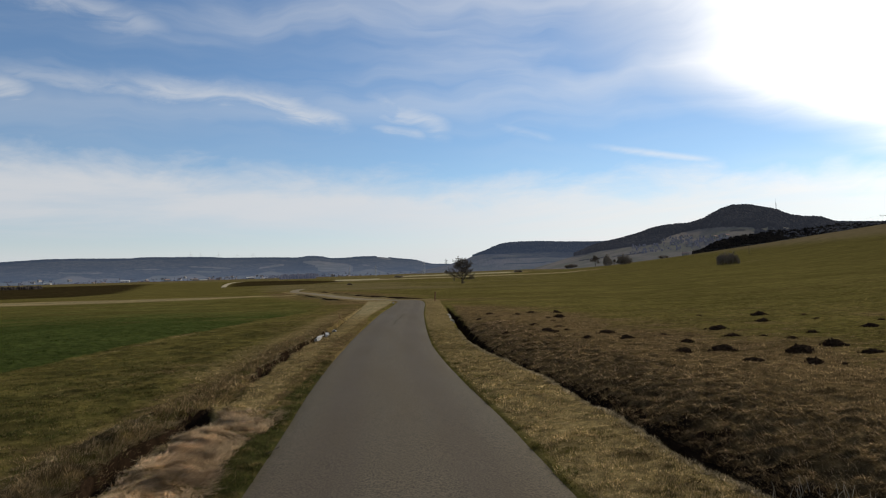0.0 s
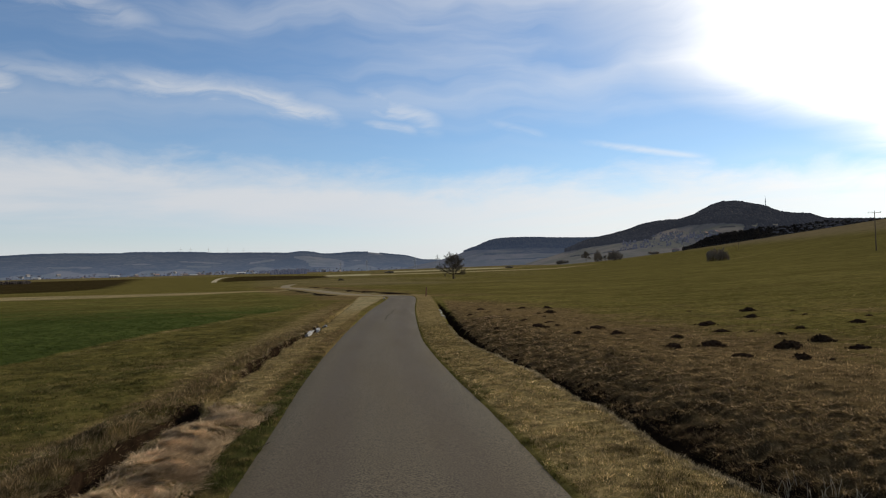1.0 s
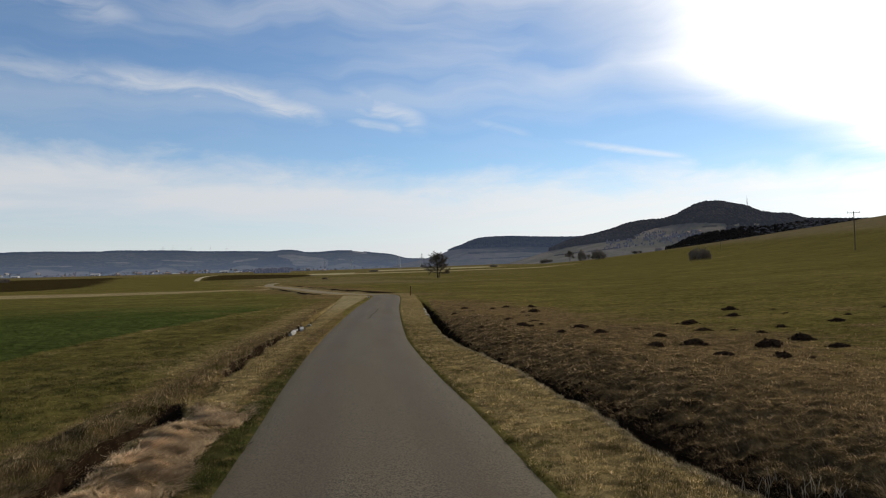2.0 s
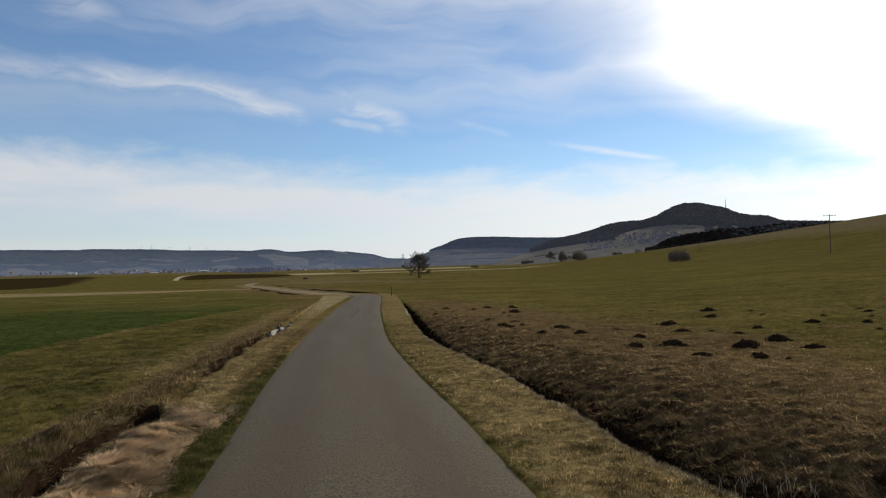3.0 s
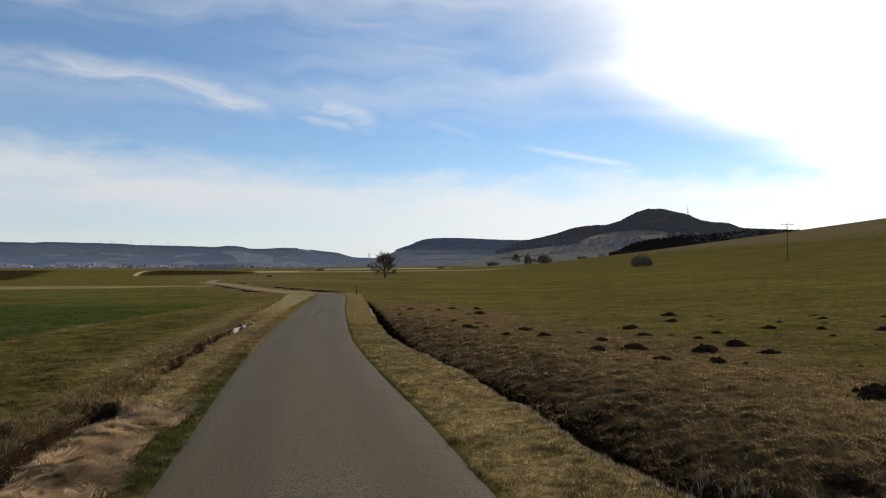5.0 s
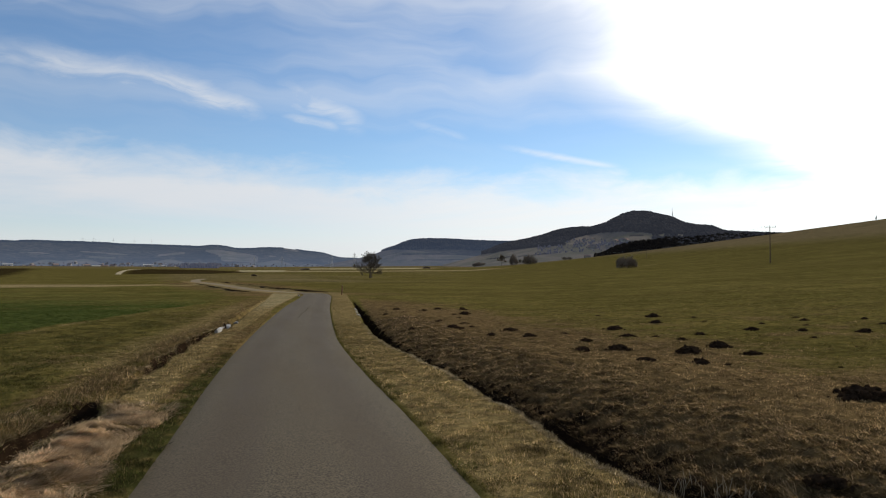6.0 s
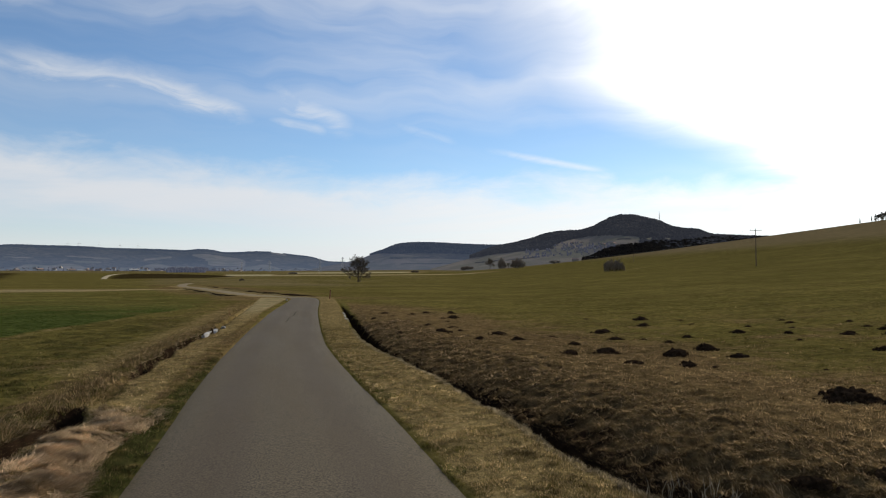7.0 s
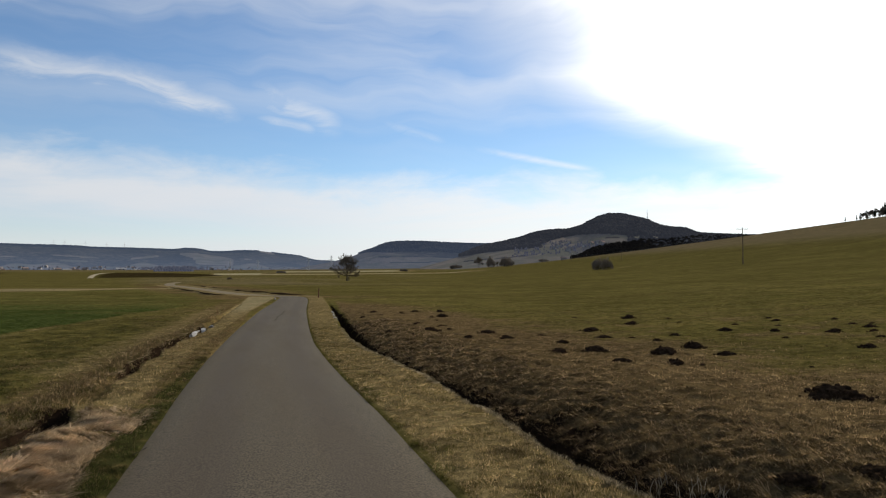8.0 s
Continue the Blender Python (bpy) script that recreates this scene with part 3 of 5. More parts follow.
def make_road():
    p = LINE[(LINE[:, 1] > -12)]
    tan = np.gradient(p, axis=0)
    tan /= np.linalg.norm(tan, axis=1)[:, None]
    nor = np.stack([tan[:, 1], -tan[:, 0]], 1)
    cols = np.array([-1.03, -1.0, -0.97, -0.8, -0.6, -0.4, -0.2, 0, 0.2, 0.4, 0.6, 0.8, 0.97, 1.0, 1.03])
    co, across = [], []
    for k, (c, v) in enumerate(zip(p, nor)):
        h = half_road(c[1])
        zc = float(valley(np.array([c[1]]))[0]) - 0.025
        for u in cols:
            w = u * h
            if abs(u) > 0.9:
                w += math.copysign(0.035 * math.sin(c[1] * 3.1 + u) + 0.03 * math.sin(c[1] * 7.7 + 2 * u) + 0.02 * math.sin(c[1] * 17.0), u)
            drop = -0.09 if abs(u) > 1.01 else (-0.012 if abs(u) > 0.98 else 0.0)
            co.append((c[0] + v[0] * w, c[1] + v[1] * w, zc + 0.035 * (1 - u * u) + drop))
            across.append(u)
    n, m = len(p), len(cols)
    i = (np.arange(n - 1)[:, None] * m + np.arange(m - 1)[None, :]).ravel()
    faces = np.stack([i, i + 1, i + m + 1, i + m], 1)
    ob = mesh_of("road", co, faces, np.full(len(faces), 4), M_ASPHALT, True)
    scalar(ob, "across", across)
    return tagged(ob, "narrow grey-brown tarred farm road with crumbling edges", "road", kind="structure")


def make_bank(name, side, z0, z1, y0, y1, label):
    """The low bare earth face beside the lane past the bend."""
    p = LINE[(LINE[:, 1] > y0) & (LINE[:, 1] < y1)]
    tan = np.gradient(p, axis=0)
    tan /= np.linalg.norm(tan, axis=1)[:, None]
    nor = np.stack([tan[:, 1], -tan[:, 0]], 1)
    co = []
    for k, (c, v) in enumerate(zip(p, nor)):
        base = float(valley(np.array([c[1]]))[0])
        fade = min(1.0, k / 8, (len(p) - 1 - k) / 20) * max(0.15, 0.65 + 0.6 * float(ripple(c[1], 9.0, 14.0, 3)))
        for off, z in ((1.45, z0), (1.5, z0 + (z1 - z0) * 0.5), (1.68, z1), (2.1, z1 * 0.85)):
            w = side * (half_road(c[1]) + off + 0.25 * float(ripple(c[1], 5.0, 9.0, 3)))
            zz = base + z if z <= 0 and side < 0 else base + z * fade
            co.append((c[0] + v[0] * w, c[1] + v[1] * w, zz))
    n = len(p)
    i = (np.arange(n - 1)[:, None] * 4 + np.arange(3)[None, :]).ravel()
    faces = np.stack([i, i + 1, i + 5, i + 4], 1)
    ob = mesh_of(name, co, faces, np.full(len(faces), 4), M_SOIL, True)
    return tagged(ob, label, "bank", kind="structure")


def make_track():
    """The pale farm track that climbs past the ploughed field."""
    bear = np.interp(np.linspace(0, 1, 60), np.linspace(0, 1, 5), (-12.66, -12.53, -12.26, -11.86, -11.2))
    d = np.interp(np.linspace(0, 1, 60), np.linspace(0, 1, 5), (325, 416, 552, 684, 780))
    half = np.linspace(1.1, 2.2, 60)
    p = np.stack([d * np.sin(np.radians(bear)), d * np.cos(np.radians(bear))], 1)
    tan = np.gradient(p, axis=0)
    tan /= np.linalg.norm(tan, axis=1)[:, None]
    nor = np.stack([tan[:, 1], -tan[:, 0]], 1)
    rows = []
    for u in (-1.0, -0.5, 0.0, 0.5, 1.0):
        q = p + nor * (u * half)[:, None]
        rows.append(np.concatenate((q, (ground_z(q[:, 0], q[:, 1]) + 0.12 - 0.10 * u * u)[:, None]), 1))
    co = np.stack(rows, 1).reshape(-1, 3)
    i = (np.arange(59)[:, None] * 5 + np.arange(4)[None, :]).ravel()
    faces = np.stack([i, i + 1, i + 6, i + 5], 1)
    ob = mesh_of("track", co, faces, np.full(len(faces), 4), M_TRACK, True)
    return tagged(ob, "pale gravel farm track beside the ploughed field", "track", kind="structure")


M_TRACK = plain("pale_gravel", (0.22, 0.19, 0.13), (0.34, 0.30, 0.21), 0.6, 1.0, 0.4, 0.02, spec=0.0)
make_ground()
make_road()
make_track()
make_bank("bank_far", 1, -0.03, 0.26, 78.5, 150, "low dark earth bank beside the lane")
make_bank("bank_near", -1, 0.02, -0.30, 83, 140, "low dark earth bank under the lane")

# ---------------------------------------------------------------- far hills


HILLS = {}


def hill(name, az0, az1, crest, near_d, crest_d, back_d, mat, fields, label):
    """A hill across the valley: crest gives its height by bearing, fields how open a place is by bearing and rise (metres in a thousand)."""
    def surf(bear, v):
        bear, v = np.broadcast_arrays(np.asarray(bear, dtype=float), np.asarray(v, dtype=float))
        d = np.where(v <= 1, near_d + (crest_d - near_d) * v, crest_d + (back_d - crest_d) * (v - 1))
        x, y = d * np.sin(np.radians(bear)), d * np.cos(np.radians(bear))
        up = np.where(v <= 1, step(-0.15, 1.02, v), 1 - step(0.0, 1.0, v - 1))
        base = valley(d * 0.85) - 6
        z = base + (crest(bear) - base) * up + 4.0 * ripple(x, y, 160.0, 3) * np.minimum(v, 1) * (1 - bell(v - 1, 0.2))
        return x, y, z, d

    bear = np.linspace(az0, az1, 420)
    across = np.concatenate((np.linspace(0, 1, 46), np.linspace(1.06, 2, 12)))
    gb, gv = np.meshgrid(bear, across)
    x, y, z, d = surf(gb.ravel(), gv.ravel())
    n, m = len(across), len(bear)
    i = (np.arange(n - 1)[:, None] * m + np.arange(m - 1)[None, :]).ravel()
    faces = np.stack([i, i + 1, i + m + 1, i + m], 1)
    ob = mesh_of(name, np.stack([x, y, z], 1), faces, np.full(len(faces), 4), mat, True)
    open_ = np.where(gv.ravel() > 1.0, 0.0, fields(gb.ravel(), (z - EYE) / d * 1000))
    scalar(ob, "fields", open_)
    HILLS[name] = (surf, fields)
    return tagged(ob, label, "hill", kind="structure")


def on_hill(name, bearing, rise):
    """The place on a hill's near side with that bearing and rise."""
    v = np.linspace(0, 1, 400)
    x, y, z, d = HILLS[name][0](np.full(400, bearing), v)
    k = int(np.argmax((z - EYE) / d * 1000 >= rise))
    return float(x[k]), float(y[k]), float(z[k])


def heights(points, d, eye=EYE):
    """Crest heights from (bearing, rise) pairs, the rise being metres in a thousand as seen from the road."""
    b, e = zip(*points)

    def crest(bear):
        k = np.interp(bear, b, e)
        s = 0.25 * (np.interp(bear - 0.35, b, e) + np.interp(bear + 0.35, b, e) + 2 * k)
        return eye + d * s / 1000.0
    return crest


LEFT_RIDGE = heights(((-70, 30), (-40, 31), (-27.6, 31), (-25, 34), (-22.6, 34.5), (-19.2, 33.9), (-18.5, 35.2), (-16.7, 34.8), (-13.6, 34.3), (-12.6, 32.8), (-9.2, 32.2), (-7.0, 31), (-6.1, 33.2), (-5.0, 32.2), (-4.5, 29.2),
                      (-3.3, 29.2), (-2.0, 30.8), (-0.6, 30.5), (1.1, 26.6), (2.5, 24.0), (3.3, 19.2), (3.8, 17.4), (5.5, 16.5), (9, 16)), 3700)
MID_HILL = heights(((2.5, 8), (5.0, 16), (6.6, 24), (7.5, 31), (8.2, 34), (8.7, 38.8), (9.6, 43.3), (10.7, 44.6), (12.6, 44.2), (14.8, 42.2), (17.1, 40.8), (19, 42), (22, 42), (30, 30), (36, 10)), 2700)
RIGHT_HILL = heights(((12, 8), (15, 22), (17.1, 36), (18.4, 40.5), (19.3, 44), (20.2, 47), (20.9, 52), (21.6, 55), (22.9, 57.5), (24.0, 57), (25, 62.5), (25.9, 71.5), (26.7, 76.8), (27.6, 78.6), (28.6, 75.6), (29.6, 71.5),
                      (30.1, 70), (30.6, 63.5), (31.6, 59), (32.8, 57.5), (33.2, 55), (33.7, 50.5), (35.6, 48), (40, 44), (46, 38), (60, 20)), 2100)


def bar(az, rise, a0, r0, a1, r1, thick):
    """A narrow field that runs across a slope."""
    line = r0 + (r1 - r0) * (az - a0) / (a1 - a0)
    return (1 - step(0.5, 1.2, np.abs(rise - line) / thick)) * step(a0 - 0.15, a0 + 0.2, az) * (1 - step(a1 - 0.2, a1 + 0.15, az))


def left_fields(az, rise):
    f = 0.62 * (1 - step(8, 15, rise + 2.5 * np.sin(az * 0.9) + 1.5 * np.sin(az * 2.3 + 1)))
    for b in ((-15.2, 23, -12.0, 19.5, 0.9), (-10.0, 18.8, -8.0, 22.8, 1.5), (-14.6, 16.0, -12.8, 15.0, 1.4), (-2.0, 20, -1.2, 18.5, 0.8), (-0.7, 30.5, 0.5, 26.5, 1.5), (-24, 18, -21, 17, 0.8), (-19, 21, -17, 20, 0.6)):
        f = np.maximum(f, bar(az, rise, *b))
    upper, lower = np.interp(az, (-6.7, -5.4, -3.0, -2.4), (27.5, 27.5, 21.5, 17)), np.interp(az, (-6.7, -5.6, -5.3, -3), (25.5, 20, 12, 11))
    big = step(lower - 0.6, lower + 0.6, rise) * (1 - step(upper - 0.6, upper + 0.6, rise)) * step(-6.8, -6.4, az) * (1 - step(-2.9, -2.3, az))
    return np.maximum(f, big * 0.9)


def mid_fields(az, rise):
    foot = np.interp(az, (5, 6.5, 8, 9.5, 11, 12.5, 14, 16, 24), (20, 26, 30.5, 29.5, 26.5, 23.5, 22, 21, 20))
    return 0.9 * (1 - step(foot - 1.2, foot + 1.2, rise)) * (1 - 0.8 * np.maximum(bar(az, rise, 8.6, 23.5, 12.6, 24.5, 1.5), bar(az, rise, 9.5, 15.5, 14.0, 16.5, 0.8)))


def strip_top(az):
    return np.interp(az, (24.2, 24.8, 25.9, 27.1, 28.8, 29.6, 31.2, 32.8, 33.7, 39), (18, 21, 30.5, 36.2, 39.3, 42, 42, 45, 47.5, 48))


def right_fields(az, rise):
    top = np.interp(az, (12, 13.9, 14.8, 16.2, 17.5, 19.3, 20.7, 22.0, 22.4, 23.3, 24.6, 26.3, 28, 28.6, 28.9), (14, 22, 23, 26.2, 30.0, 33.4, 38.5, 41.5, 45.4, 49.8, 53.9, 55.4, 53.9, 52, 30))
    f = 1 - step(top - 0.7, top + 0.7, rise)
    f = np.maximum(f, np.maximum(bar(az, rise, 28.7, 49.4, 30.4, 50.2, 1.5), bar(az, rise, 30.3, 49.8, 32.2, 46.0, 1.6)))
    f = f * (1 - 0.9 * np.maximum(bar(az, rise, 15.5, 17.0, 20.5, 25.0, 1.0), bar(az, rise, 26.4, 49.6, 28.3, 50.0, 0.6)))
    f = f * (1 - 0.85 * bar(az, rise, 19.4, 35.5, 22.0, 37.5, 2.0))
    return np.where((az > 24.4) & (rise < strip_top(az) + 1), 0.0, f)


# the farther the hill, the more haze it emits
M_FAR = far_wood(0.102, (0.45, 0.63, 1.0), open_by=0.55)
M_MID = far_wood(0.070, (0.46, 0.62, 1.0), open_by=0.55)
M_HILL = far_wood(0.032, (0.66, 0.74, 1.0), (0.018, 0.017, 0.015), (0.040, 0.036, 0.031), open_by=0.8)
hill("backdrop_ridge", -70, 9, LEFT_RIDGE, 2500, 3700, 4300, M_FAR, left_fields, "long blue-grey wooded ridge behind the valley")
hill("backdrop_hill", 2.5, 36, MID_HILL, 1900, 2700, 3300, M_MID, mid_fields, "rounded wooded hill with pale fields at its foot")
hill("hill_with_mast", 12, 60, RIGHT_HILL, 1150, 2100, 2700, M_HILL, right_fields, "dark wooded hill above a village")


def along(bearing, d):
    return d * math.sin(radians(bearing)), d * math.cos(radians(bearing))


def on_ground(bearing, rise, start=8.0, end=1400.0):
    """Where the ground first meets the line of that bearing and rise (metres in a thousand)."""
    d = np.geomspace(start, end, 4000)
    x, y = d * math.sin(radians(bearing)), d * math.cos(radians(bearing))
    up = (ground_z(x, y) - EYE) / d * 1000
    k = int(np.argmax(up >= rise)) if up.max() >= rise else int(np.argmax(up))
    return float(x[k]), float(y[k]), float(ground_z(x[k:k + 1], y[k:k + 1])[0])


# ---------------------------------------------------------------- woods


class Wood:
    """Gathers tapered stems and thin twigs as plain arrays."""

    def __init__(self):
        self.co, self.faces = [], []

    def tube(self, pts, radii, sides=5):
        base = len(self.co)
        for k, (p, r) in enumerate(zip(pts, radii)):
            a = pts[min(k + 1, len(pts) - 1)] - pts[max(k - 1, 0)]
            side = a.cross(Vector((0.31, 0.95, 0.07)))
            side = side.normalized() if side.length > 1e-6 else Vector((1, 0, 0))
            up = a.cross(side).normalized()
            for j in range(sides):
                t = 6.2832 * j / sides
                self.co.append(p + side * (r * math.cos(t)) + up * (r * math.sin(t)))
        for k in range(len(pts) - 1):
            for j in range(sides):
                a, b = base + k * sides + j, base + k * sides + (j + 1) % sides
                self.faces.append((a, b, b + sides, a + sides))
        self.faces.append(tuple(base + (len(pts) - 1) * sides + j for j in range(sides)))

    def sliver(self, p, q, w, side):
        base = len(self.co)
        m = (p + q) / 2 + side * (w * 1.2)
        self.co += [p - side * (w / 2), p + side * (w / 2), m + side * (w * 0.35), q, m - side * (w * 0.35)]
        self.faces += [(base, base + 1, base + 2, base + 4), (base + 4, base + 2, base + 3)]

    def make(self, name, mat, parent, label=""):
        flat = [i for f in self.faces for i in f]
        ob = mesh_of(name, [tuple(c) for c in self.co], flat, [len(f) for f in self.faces], mat)
        ob.parent = parent
        if label:
            ob["label"] = label
        return ob


def branch(rng, stems, twigs, start, way, length, radius, level, deep, twig_w, lift):
    """One limb with its side limbs, down to the twigs."""
    n = 4 if level < deep else 3
    pts, p, w = [start], start, way.normalized()
    for k in range(n):
        w = (w + Vector((rng.uniform(-0.24, 0.24), rng.uniform(-0.24, 0.24), rng.uniform(-0.14, 0.22) + lift))).normalized()
        p = p + w * (length / n)
        pts.append(p)
    stems.tube(pts, [radius * (1 - 0.72 * k / n) for k in range(n + 1)], 6 if level == 0 else (5 if level == 1 else 3))
    kids = (8, 7, 6, 5, 4)[min(level, 4)]
    for j in range(kids):
        at = 0.32 + 0.68 * (j + rng.random()) / kids
        k = min(int(at * n), n - 1)
        q = pts[k].lerp(pts[k + 1], at * n - k)
        turn = Euler((rng.uniform(-0.95, 0.95), rng.uniform(-0.95, 0.95), rng.uniform(-0.6, 0.6)))
        v = (pts[k + 1] - pts[k]).normalized()
        v.rotate(turn)
        if level < deep:
            branch(rng, stems, twigs, q, v, length * rng.uniform(0.42, 0.66) * (1.1 - 0.45 * at), radius * 0.5 * (1.1 - 0.5 * at), level + 1, deep, twig_w, lift * 0.6)
        else:
            for _ in range(3):
                v2 = (v + Vector((rng.uniform(-0.8, 0.8), rng.uniform(-0.8, 0.8), rng.uniform(-0.5, 0.7)))).normalized()
                side = v2.cross(Vector((rng.random(), rng.random(), rng.random()))).normalized()
                twigs.sliver(q, q + v2 * (length * rng.uniform(0.5, 1.0)), twig_w, side)


def bare_tree(name, seed, tall, trunk, girth, deep, twig_w, label, category, limbs=8, flare=0.75):
    """A leafless tree: a trunk that runs up into a round crown of spreading limbs and twigs. Stands at the origin."""
    rng = random.Random(seed)
    ob = new(name)
    stems, limbs_w, twigs = Wood(), Wood(), Wood()
    head = tall * 0.62
    lead = [Vector((0, 0, -0.3)), Vector((0.02, 0, trunk * 0.15)), Vector((0.05, 0.05, trunk)), Vector((0.16, 0.02, head * 0.6)), Vector((0.05, 0.12, head * 0.85)), Vector((0.2, 0.05, head))]
    stems.tube(lead, [girth * 1.5, girth * 1.1, girth * 0.9, girth * 0.55, girth * 0.35, girth * 0.18], 8)
    for k in range(limbs):
        at = (k + rng.uniform(0.1, 0.9)) / limbs
        z = trunk + (head - trunk) * at
        t = 2.4 * k + rng.uniform(-0.5, 0.5)
        lean = flare * (1.25 - 0.75 * at)
        way = Vector((math.cos(t) * lean, math.sin(t) * lean, rng.uniform(-0.02, 0.28) + 1.25 * at))
        reach = tall * (0.52 - 0.13 * at) * rng.uniform(0.85, 1.05)
        branch(rng, limbs_w, twigs, Vector((0.06, 0.04, z)), way, reach, girth * (0.5 - 0.28 * at), 0, deep, twig_w, 0.0)
    stems.make("trunk", M_BARK, ob)
    limbs_w.make("limbs", M_BARK, ob)
    twigs.make("crown", M_TWIG, ob, "fine bare twigs")
    top = max(max(c.z for c in limbs_w.co), max(c.z for c in twigs.co))
    ob["tall"] = top
    return tagged(ob, label, category)


def shrub(name, seed, tall, wide, stems_n, twig_w, label):
    """A leafless shrub: many stems from the ground that fan out into twigs."""
    rng = random.Random(seed)
    ob = new(name)
    stems, twigs = Wood(), Wood()
    for k in range(stems_n):
        t, r = rng.uniform(0, 6.2832), math.sqrt(rng.random()) * wide * 0.38
        start = Vector((math.cos(t) * r, math.sin(t) * r, -0.15))
        out = 2.6 * r / wide
        way = Vector((math.cos(t) * out, math.sin(t) * out, rng.uniform(0.7, 1.1)))
        branch(rng, stems, twigs, start, way, tall * rng.uniform(0.6, 0.8) * math.sqrt(max(0.25, 1 - (2.2 * r / wide) ** 2)), tall * 0.010, 1, 2, twig_w, 0.02)
    stems.make("stems", M_BARK, ob)
    twigs.make("crown", M_BRUSH, ob)
    return tagged(ob, label, "shrub")


def star_cone(co, faces, x, y, z, tall, wide, rng, tiers=4, points=7):
    """Tiers of drooping boughs round a stem, for a spruce."""
    for k in range(tiers):
        lo, hi = z + tall * (0.10 + 0.80 * k / tiers), z + tall * (0.10 + 0.80 * (k + 1.7) / tiers)
        w = wide * 0.5 * (1 - k / tiers) ** 0.85 + 0.02 * tall
        base, ph = len(co), rng.uniform(0, 6.28)
        co.append((x, y, min(hi, z + tall)))
        for j in range(points * 2):
            r = w * (rng.uniform(0.85, 1.15) if j % 2 == 0 else rng.uniform(0.5, 0.68))
            t = ph + 3.14159 * j / points
            co.append((x + r * math.cos(t), y + r * math.sin(t), lo + (0.0 if j % 2 == 0 else 0.05 * tall) + rng.uniform(-0.02, 0.02) * tall))
        for j in range(points * 2):
            faces.append((base, base + 1 + j, base + 1 + (j + 1) % (points * 2)))


def spruce(name, seed, tall, wide, label):
    rng = random.Random(seed)
    ob = new(name)
    w = Wood()
    w.tube([Vector((0, 0, -0.3)), Vector((0, 0, tall * 0.5)), Vector((0, 0, tall * 0.97))], [tall * 0.018, tall * 0.011, tall * 0.002], 6)
    w.make("trunk", M_BARK, ob)
    co, faces = [], []
    star_cone(co, faces, 0, 0, 0, tall, wide, rng, 9, 9)
    crown = mesh_of("crown", co, [i for f in faces for i in f], [3] * len(faces), M_NEEDLE)
    crown.parent = ob
    return tagged(ob, label, "tree")


def ball(co, faces, x, y, z, wide, tall, rng):
    """A ragged crown of a far leafless tree, a dozen corners."""
    base, rings, seg = len(co), 3, 5
    co.append((x, y, z))
    for k in range(rings):
        a = 3.14159 * (k + 1) / (rings + 1)
        ph = rng.uniform(0, 6.28)
        for j in range(seg):
            r = wide * 0.5 * math.sin(a) * rng.uniform(0.7, 1.25)
            t = ph + 6.2832 * j / seg
            co.append((x + r * math.cos(t), y + r * math.sin(t), z + tall * (0.5 - 0.5 * math.cos(a)) + rng.uniform(-0.08, 0.08) * tall))
    co.append((x, y, z + tall * rng.uniform(0.95, 1.12)))
    for j in range(seg):
        faces.append((base, base + 1 + (j + 1) % seg, base + 1 + j))
        for k in range(rings - 1):
            a, b = base + 1 + k * seg + j, base + 1 + k * seg + (j + 1) % seg
            faces.append((a, b, b + seg))
            faces.append((a, b + seg, a + seg))
        faces.append((base + 1 + (rings - 1) * seg + j, base + 1 + (rings - 1) * seg + (j + 1) % seg, base + 1 + rings * seg))


def forest(name, places, mat, seed, conifers, label, size=(9.0, 15.0), sunk=1.0, broad=1.0):
    """Many far trees joined as one wood."""
    rng = random.Random(seed)
    co, faces = [], []
    for x, y, z in places:
        tall = rng.uniform(*size)
        if rng.random() < conifers:
            star_cone(co, faces, x, y, z - sunk, tall * 1.15, tall * 0.5 * broad, rng, 3, 4)
        else:
            ball(co, faces, x, y, z - sunk, tall * rng.uniform(0.6, 0.9) * broad, tall, rng)
    ob = mesh_of(name, co, [i for f in faces for i in f], [3] * len(faces), mat, True)
    return tagged(ob, label, "woods", kind="stuff")


def wooded(hill_name, az0, az1, v0, v1, count, seed):
    """Random places in the closed woods of a hill."""
    rng = np.random.default_rng(seed)
    az, v = rng.uniform(az0, az1, count), rng.uniform(v0, v1, count)
    surf, fields = HILLS[hill_name]
    x, y, z, d = surf(az, v)
    rise = (z - EYE) / d * 1000
    keep = (fields(az, rise) < 0.4) & (fields(az, rise + 3.5) < 0.4)
    return list(zip(x[keep], y[keep], z[keep]))


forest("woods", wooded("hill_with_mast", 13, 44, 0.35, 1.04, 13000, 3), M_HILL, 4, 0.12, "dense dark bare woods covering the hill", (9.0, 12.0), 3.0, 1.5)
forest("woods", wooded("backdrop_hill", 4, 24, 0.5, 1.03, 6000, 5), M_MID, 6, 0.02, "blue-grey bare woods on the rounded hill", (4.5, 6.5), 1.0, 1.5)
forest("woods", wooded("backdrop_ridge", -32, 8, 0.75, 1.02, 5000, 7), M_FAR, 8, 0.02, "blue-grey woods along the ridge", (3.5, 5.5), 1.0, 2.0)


def wood_strip():
    """The dark spruce wood behind the meadow's brow."""
    rng = random.Random(11)
    out = []
    for _ in range(9000):
        az = rng.uniform(24.2, 39.0)
        top = strip_top(az)
        out.append(on_hill("hill_with_mast", az, rng.uniform(10.0, float(top))))
    return out


M_STRIP = far_wood(0.0, (0.5, 0.63, 1.0), (0.012, 0.011, 0.010), (0.024, 0.021, 0.017))
